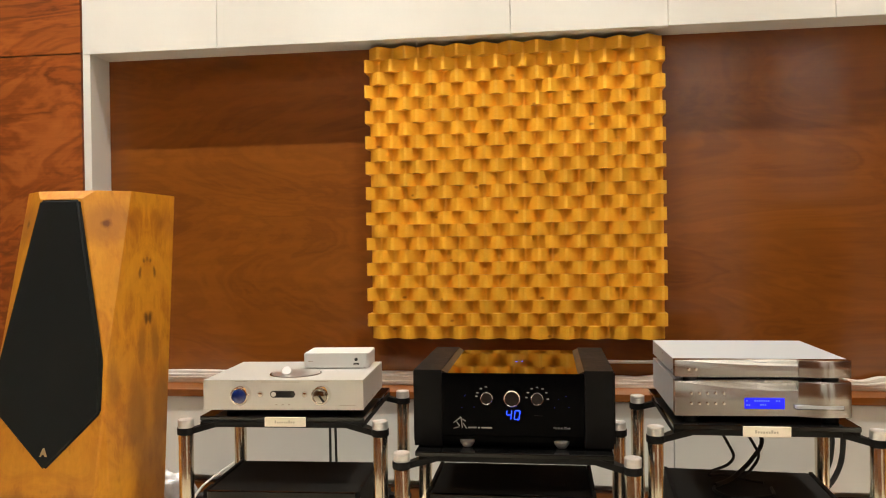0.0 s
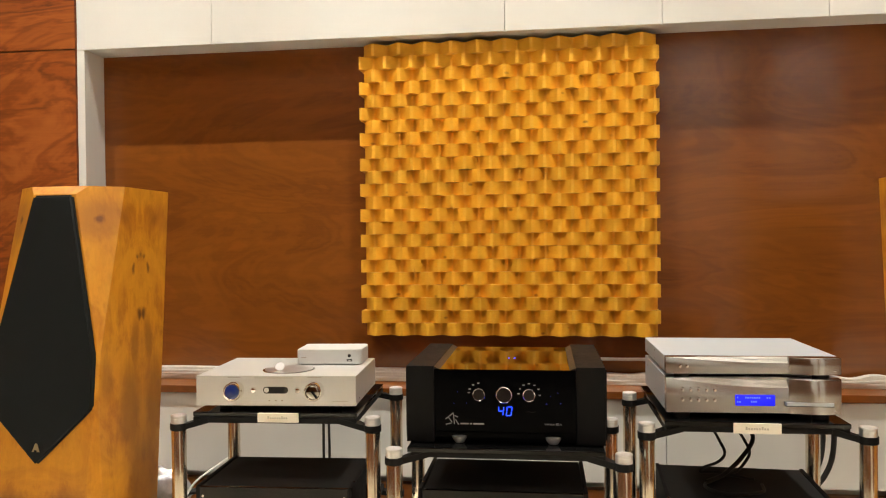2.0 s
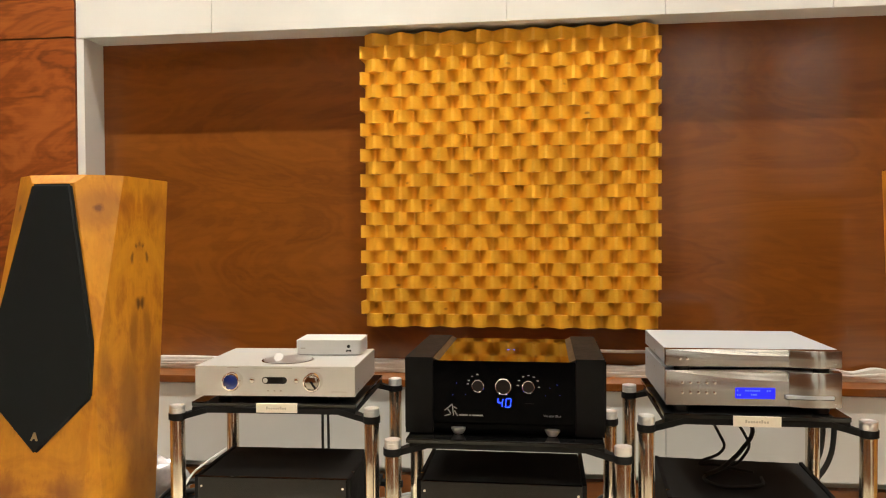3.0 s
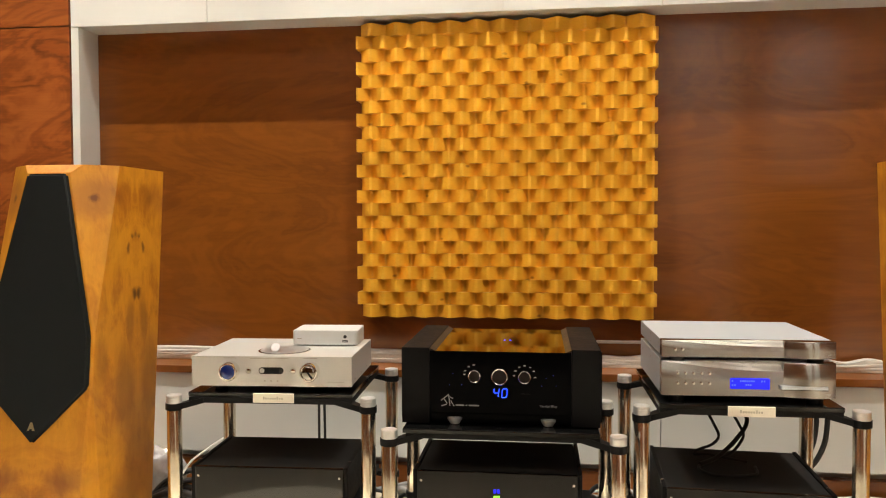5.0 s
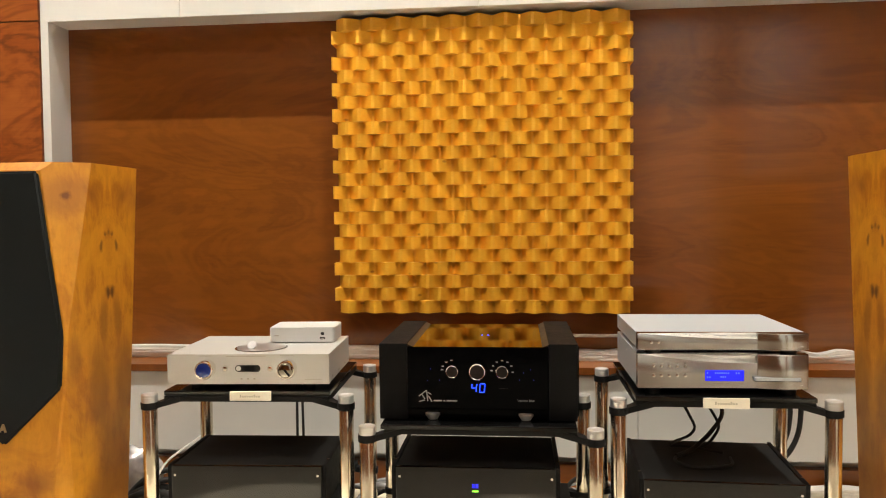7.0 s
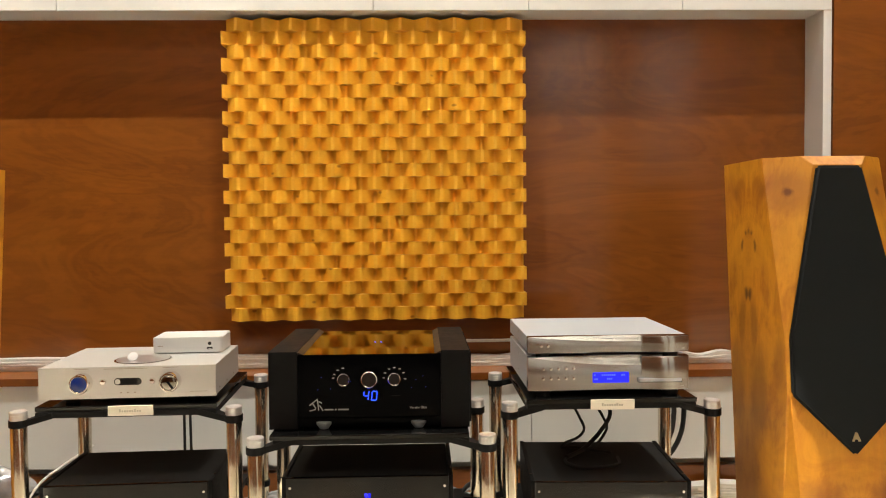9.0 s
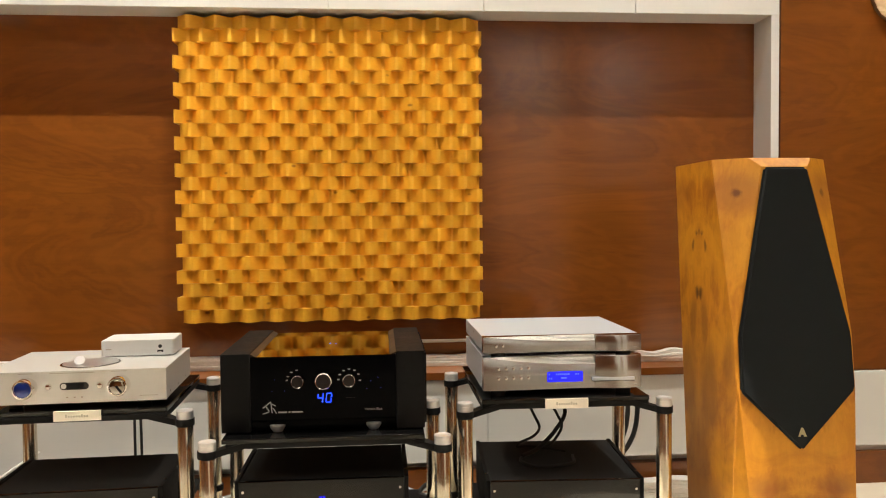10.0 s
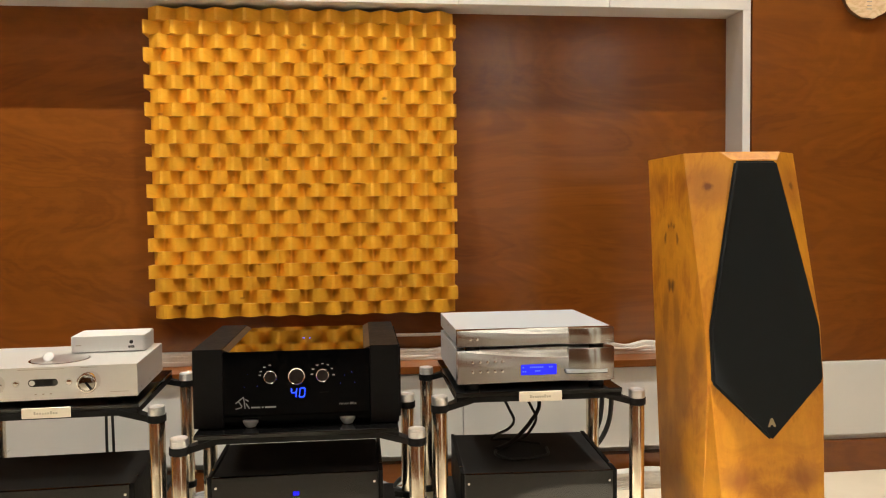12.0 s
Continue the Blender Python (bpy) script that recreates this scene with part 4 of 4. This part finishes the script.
def silver_unit(z, lift, hgt, kind):
    name, label, cat = {"top": ("converter_unit", "slim brushed aluminium unit with a hollowed front, on another silver unit", "audio unit"),
                        "low": ("disc_transport", "brushed aluminium disc player with a blue display and disc drawer", "disc player")}[kind]
    u = thing(name, pose(0.6405, 1.706, z, 0, 0, 0.2), label, cat)
    w, depth = 0.2125, 0.40
    part("case", block(-w, w, 0.034, depth, lift + 0.001, hgt, 0.0015), ALUTOP, u)
    f = part("front_panel", scooped_front(w, lift, hgt + 0.0005, 0.0, 0.28 if kind == "low" else 0.36), ALU, u, "hollowed brushed aluminium front", True)
    for fx in (-0.17, 0.17):
        for fy in (0.03, depth - 0.05):
            part("foot", lathe([(0.018, 0.0), (0.020, 0.003), (0.020, lift + 0.001)], (fx, fy, 0), seg=20), RUBBER, u, "", True)
    for sy in (0.05, 0.2, 0.35):
        for sz in (0.25, 0.75):
            part("screw", lathe([(0.0022, 0.0), (0.0022, 0.0008), (0.001, 0.001)], (-w - 0.0008, sy, lift + (hgt - lift) * sz), "x", 10), CHROME, u)
    if kind == "top":
        for bx in (-0.178, -0.160):
            part("button", lathe([(0.0035, 0.0), (0.0035, 0.003), (0.001, 0.0035)], (bx, front_depth((bx + w) / (2 * w)), lift + (hgt - lift) * 0.45), "y", 14), CHROME, u, "small round button", True)
        part("writing", block(-0.02, 0.014, 0.0150, 0.024, hgt * 0.86, hgt * 0.90), PRINT, u)
    else:
        for r in (0, 1):
            for i in range(5):
                bx, bz = -0.172 + i * 0.020, 0.0480 + r * 0.0255
                part("button", lathe([(0.0035, -0.002), (0.0035, 0.003), (0.001, 0.0035)], (bx, front_depth((bx + w) / (2 * w)), bz), "y", 14), CHROME, u, "small round button", True)
                part("marking", block(bx - 0.003, bx + 0.003, front_depth((bx + w) / (2 * w)) - 0.0006, 0.020, bz + 0.0055, bz + 0.0068), INK, u)
        s = part("display", block(-0.042, 0.055, 0.0085, 0.020, 0.0345, 0.0625, 0.003), BLUELCD, u, "lit blue display")
        for x0, x1, zz in ((-0.038, -0.030, 0.0535), (-0.018, 0.020, 0.0535), (0.034, 0.046, 0.0535), (-0.038, -0.026, 0.0425), (-0.004, 0.012, 0.0435)):
            n = max(1, int((x1 - x0) / 0.005))
            for i in range(n):
                xx = x0 + (x1 - x0) * i / n
                part("writing", block(xx, xx + 0.0032, 0.0079, 0.0086, zz, zz + 0.004), LCDTEXT, s)
        part("disc_drawer", block(0.080, 0.192, -0.0010, 0.012, 0.0380, 0.0460, 0.001), ALUTOP, u, "narrow disc drawer front")
        part("drawer_gap", block(0.079, 0.193, 0.0005, 0.012, 0.0358, 0.0369), MATTE, u)
    part("writing", block(0.184, 0.199, 0.0035, 0.012, lift + 0.009, lift + 0.0102), INK, u)


silver_unit(0.538, 0.0165, 0.104, "low")
silver_unit(0.6425, 0.0110, 0.0530, "top")


# ---------------------------------------------------------------- black units on the lower shelves
def black_unit(x0, x1, y0, depth, z0, z1, lamp, label, turn=0.0):
    u = thing("power_unit", pose((x0 + x1) / 2, y0, z0, 0, 0, turn), label, "power unit", "black units on the lower shelves")
    w, hgt = (x1 - x0) / 2, z1 - z0
    part("body", block(-w + 0.012, w - 0.012, 0.010, depth, 0.014, hgt - 0.003, 0.002), COAT, u)
    front = part("front_panel", block(-w + 0.012, w - 0.012, 0.0, 0.010, 0.014, hgt, 0.002), UNITFRONT, u, "glossy black front panel")
    for sx in (-1, 1):
        a, b = sorted((sx * (w - 0.011), sx * w))
        rail = part("side_rail", block(a, b, 0.004, depth, 0.012, hgt + 0.001, 0.002), BLACK, u, "black side rail")
        part("screw", lathe([(0.0034, 0.0), (0.0034, 0.002), (0.0015, 0.0022)], (sx * (w - 0.022), 0.0, hgt - 0.026), "y", 14), CHROME, front, "small silver screw")
        part("screw", lathe([(0.004, 0.0), (0.004, 0.0015), (0.002, 0.002)], (sx * (w - 0.006), 0.06, hgt + 0.001), "z", 12), CHROME, rail, "small silver screw")
        for fy in (0.04, depth - 0.05):
            part("foot", lathe([(0.016, 0.0), (0.017, 0.014)], (sx * (w - 0.06), fy, 0), seg=16), RUBBER, u)
    if lamp:
        part("indicator", block(-0.0085, 0.0085, -0.001, 0.001, hgt - 0.0645, hgt - 0.0605), GREENLED, front, "small green lamp")
        for dx in (-0.008, 0.001):
            part("digit", block(dx, dx + 0.007, -0.0008, 0.001, hgt - 0.054, hgt - 0.043), BLUELCD, front, "small blue digit")


black_unit(-0.856, -0.410, 1.744, 0.31, 0.192, 0.316, False, "black power unit with a glossy front on the lower shelf", 2.5)
black_unit(-0.214, 0.228, 1.682, 0.30, 0.192, 0.345, True, "black power unit with a glossy front, green lamp and blue digits")
black_unit(0.438, 0.866, 1.735, 0.385, 0.162, 0.302, False, "black power unit with a glossy front beneath the silver units", -3.0)


# ---------------------------------------------------------------- cables
def cable(points, radius, material, label, category="cable", group=""):
    ob = part("cable", tube(points, radius), material, None, "", True)
    return tagged(ob, label, category, group)


def ribbon_stack(x0, x1, y0, z0, layers, seed, label, thick=0.0095, width=0.032, amp=0.003):
    """Flat silver ribbon cables lying in wavy layers."""
    rng = random.Random(seed)
    root = thing("ribbon_cables", pose((x0 + x1) / 2, y0, z0), label, "ribbon cable", "flat silver ribbon cables")
    n = 60
    base = [0.0] * (n + 1)
    for k in range(layers):
        ph, fr = rng.uniform(0, 6), rng.uniform(1.5, 4)
        bm = bmesh.new()
        rows = []
        for i in range(n + 1):
            u = i / n
            x = (u - 0.5) * (x1 - x0)
            bump = amp * (0.5 + 0.5 * math.sin(fr * 2 * math.pi * u + ph)) * (k / layers)
            lo = base[i] + 0.0006
            hi = lo + thick * 0.85 + bump
            base[i] = hi
            dy = 0.003 * math.sin(ph + 9 * u)
            rows.append([bm.verts.new((x, yy, zz)) for yy, zz in ((dy, lo), (dy - 0.0015, (lo + hi) / 2), (dy, hi), (dy + width, hi), (dy + width, lo))])
        for a, b in zip(rows, rows[1:]):
            for j in range(5):
                bm.faces.new((a[j], b[j], b[(j + 1) % 5], a[(j + 1) % 5]))
        bm.faces.new(rows[0])
        bm.faces.new(rows[-1][::-1])
        bmesh.ops.recalc_face_normals(bm, faces=bm.faces[:])
        part("ribbon", bm, RIBBON, root, "", True)
    return root


ribbon_stack(-1.55, -0.10, 2.572, LEDGE, 5, 1, "layered flat silver ribbon cables lying on the ledge")
ribbon_stack(0.20, 0.62, 2.560, LEDGE, 4, 2, "loose flat silver ribbon cables lying on the ledge", 0.010, 0.032, 0.006)
ribbon_stack(0.80, 1.32, 2.550, LEDGE, 4, 3, "wavy flat silver ribbon cables lying on the ledge", 0.009, 0.034, 0.011)
ribbon_stack(0.93, 1.62, 2.375, 0.0, 7, 5, "stack of flat silver ribbon cables lying on the floor", 0.009, 0.05, 0.004)
cable([(0.26, 2.575, 0.556), (0.40, 2.57, 0.556), (0.56, 2.575, 0.553), (0.60, 2.58, 0.52), (0.60, 2.58, 0.470)], 0.006, WIRE, "thin white cable behind the amplifier")
cable([(0.612, 2.23, 0.52), (0.618, 2.12, 0.44), (0.624, 2.02, 0.408), (0.636, 2.0, 0.375), (0.618, 2.0, 0.349), (0.577, 2.0, 0.331), (0.569, 2.0, 0.318), (0.607, 2.0, 0.319), (0.661, 1.99, 0.312), (0.71, 1.97, 0.309)], 0.0042, RUBBER, "thin black cable looping onto the black unit", "cable", "black cables")
cable([(0.76, 2.24, 0.52), (0.735, 2.12, 0.44), (0.719, 2.02, 0.409), (0.684, 2.0, 0.364), (0.655, 2.0, 0.332), (0.62, 1.98, 0.3125), (0.57, 1.93, 0.3105)], 0.0062, RUBBER, "thick black mains cable behind the silver units", "cable", "black cables")
cable([(0.69, 2.23, 0.52), (0.69, 2.12, 0.44), (0.696, 2.02, 0.407), (0.705, 2.0, 0.377), (0.685, 2.0, 0.339), (0.660, 2.0, 0.318), (0.60, 1.97, 0.308), (0.56, 1.90, 0.308), (0.60, 1.84, 0.308), (0.70, 1.86, 0.308), (0.72, 1.93, 0.308)], 0.0042, RUBBER, "thin black cable coiled on the black unit", "cable", "black cables")
cable([(0.955, 2.26, 0.52), (0.985, 2.29, 0.45), (1.007, 2.30, 0.37), (1.007, 2.30, 0.325), (0.999, 2.30, 0.276), (0.979, 2.30, 0.233), (0.93, 2.31, 0.16), (0.88, 2.33, 0.012)], 0.0085, RUBBER, "black mains cable hanging behind the rack", "cable", "black cables")
cable([(0.98, 2.27, 0.52), (1.02, 2.29, 0.45), (1.041, 2.30, 0.38), (1.041, 2.30, 0.322), (1.032, 2.30, 0.27), (1.009, 2.30, 0.22), (0.97, 2.30, 0.17), (0.92, 2.32, 0.09), (0.89, 2.35, 0.012)], 0.0085, RUBBER, "black mains cable hanging behind the rack", "cable", "black cables")
cable([(-0.65, 2.10, 0.585), (-0.657, 2.28, 0.52), (-0.657, 2.32, 0.40), (-0.656, 2.32, 0.27), (-0.653, 2.31, 0.14), (-0.65, 2.28, 0.009)], 0.0045, RUBBER, "thin black cable hanging behind the disc player", "cable", "black cables")
cable([(-0.63, 2.10, 0.585), (-0.638, 2.28, 0.52), (-0.638, 2.32, 0.40), (-0.635, 2.32, 0.27), (-0.632, 2.31, 0.14), (-0.63, 2.28, 0.009)], 0.0045, RUBBER, "thin black cable hanging behind the disc player", "cable", "black cables")
cable([(-0.98, 2.36, 0.245), (-1.03, 2.22, 0.213), (-1.045, 2.10, 0.19), (-1.06, 2.02, 0.11), (-1.07, 1.97, 0.006)], 0.0038, WIRE, "thin white cable running down beside the rack", "cable", "white cables")
# heap of cables on the floor behind the racks
rng = random.Random(21)
for i, (x0, x1, y0) in enumerate([(-1.15, -0.30, 2.30), (-1.12, -0.36, 2.25), (-1.08, -0.28, 2.20), (-1.16, -0.55, 2.36), (-0.42, 0.36, 2.30), (-0.38, 0.40, 2.24), (-0.34, 0.30, 2.36), (0.22, 0.95, 2.28), (0.28, 0.88, 2.22),
                                (-1.14, -0.40, 2.15), (-1.10, -0.45, 2.10), (-1.16, -0.80, 2.05), (-1.18, -0.85, 2.12), (-1.12, -0.50, 2.38), (-0.40, -0.10, 2.15), (-0.42, -0.20, 2.20), (0.20, 0.42, 2.16), (0.24, 0.50, 2.12), (-0.90, 0.20, 2.34), (-0.70, 0.45, 2.39), (0.10, 0.70, 2.34)]):
    r = (0.006, 0.009, 0.005)[i % 3]
    pts = []
    for k in range(7):
        u = k / 6
        pts.append((x0 + (x1 - x0) * u + rng.uniform(-0.03, 0.03), y0 + rng.uniform(-0.07, 0.05), r + (rng.uniform(0.0, 0.09) if 0 < k < 6 else 0.0)))
    m, lab = ((RUBBER, "black cable lying in a heap on the floor"), (FILM, "silver braided cable lying in a heap on the floor"), (RUBBER, "black cable lying in a heap on the floor"), (WIRE, "pale cable lying in a heap on the floor"))[(i * 3 + i // 4) % 4]
    cable(pts, r, m, lab, "cable", "cables on the floor")


# thicker bundles piled beside and between the racks
for i in range(22):
    cx, half = ((-1.08, 0.16), (-0.33, 0.10), (0.33, 0.10))[0 if i < 12 else 1 + i % 2]
    r = rng.uniform(0.006, 0.012)
    lift = rng.uniform(0.02, 0.15)
    yb = rng.uniform(2.05, 2.33)
    a, b = cx - half - rng.uniform(0, 0.05), cx + half + rng.uniform(0, 0.05)
    pts = [(a, yb + rng.uniform(-0.08, 0.08), r), (a + (b - a) * 0.3, yb, r + lift * rng.uniform(0.6, 1.0)), (a + (b - a) * 0.6, yb + rng.uniform(-0.03, 0.03), r + lift), (b, yb + rng.uniform(-0.08, 0.08), r)]
    silver = i % 4 == 0
    cable(pts, r, FILM if silver else RUBBER, "silver braided cable piled on the floor" if silver else "thick black cable piled on the floor", "cable", "cables on the floor")


def plug(x, y, z, turn):
    p = thing("cable_plug", pose(x, y, z, 0, 0, turn), "silver metal cable plug lying among cables", "plug", "silver plugs")
    part("barrel", lathe([(0.006, 0.0), (0.010, 0.002), (0.010, 0.030), (0.007, 0.034), (0.007, 0.044)], (0, 0, 0.010), "y", 18), CHROME, p, "", True)
    part("pin", lathe([(0.003, 0.044), (0.003, 0.056), (0.001, 0.058)], (0, 0, 0.010), "y", 12), GOLD, p, "", True)


for px, py, ang in ((-0.30, 2.12, 20), (-0.24, 2.16, -35), (-0.27, 2.24, 70), (0.33, 2.15, 15), (0.28, 2.20, -50)):
    plug(px, py, 0.0, ang)


def plastic_bag():
    b = thing("plastic_bag", pose(-1.25, 2.31, 0), "crumpled clear plastic bag on the floor beside the rack", "plastic bag")
    bm = bmesh.new()
    bmesh.ops.create_icosphere(bm, subdivisions=4, radius=0.105)
    for v in bm.verts:
        n = noise.noise(v.co * 22) * 0.030 + noise.noise(v.co * 60 + Vector((4, 1, 7))) * 0.010
        v.co = Vector((v.co.x * 0.9, v.co.y * 0.6, v.co.z * 0.95)) * (1 + n * 7)
        v.co.z = max(0.0, v.co.z + 0.085)
    part("film", bm, FILM, b, "", True)


plastic_bag()


# ---------------------------------------------------------------- wall plaque
def plaque():
    c = thing("wall_plaque", pose(2.096, FACE - 0.008, 1.829), "round pale wooden log-slice plaque with bark edge and small writing", "plaque")
    rng = random.Random(8)
    n = 48
    pts = [(0.104 * (1 + rng.uniform(-0.02, 0.02)) * math.cos(2 * math.pi * i / n), -0.018, 0.104 * (1 + rng.uniform(-0.02, 0.02)) * math.sin(2 * math.pi * i / n)) for i in range(n)]
    part("slice", extruded(pts, (0, 0.017, 0)), CREAMWOOD, c)
    part("bark", extruded([(x * 1.012, -0.0150, z * 1.012) for x, y, z in pts], (0, 0.0155, 0)), BARK, c, "dark bark edge")
    for z, w in ((-0.045, 0.02), (-0.06, 0.018), (-0.072, 0.022)):
        part("writing", block(-w / 2, w / 2, -0.0184, -0.018, z, z + 0.0035), INK, c)


plaque()
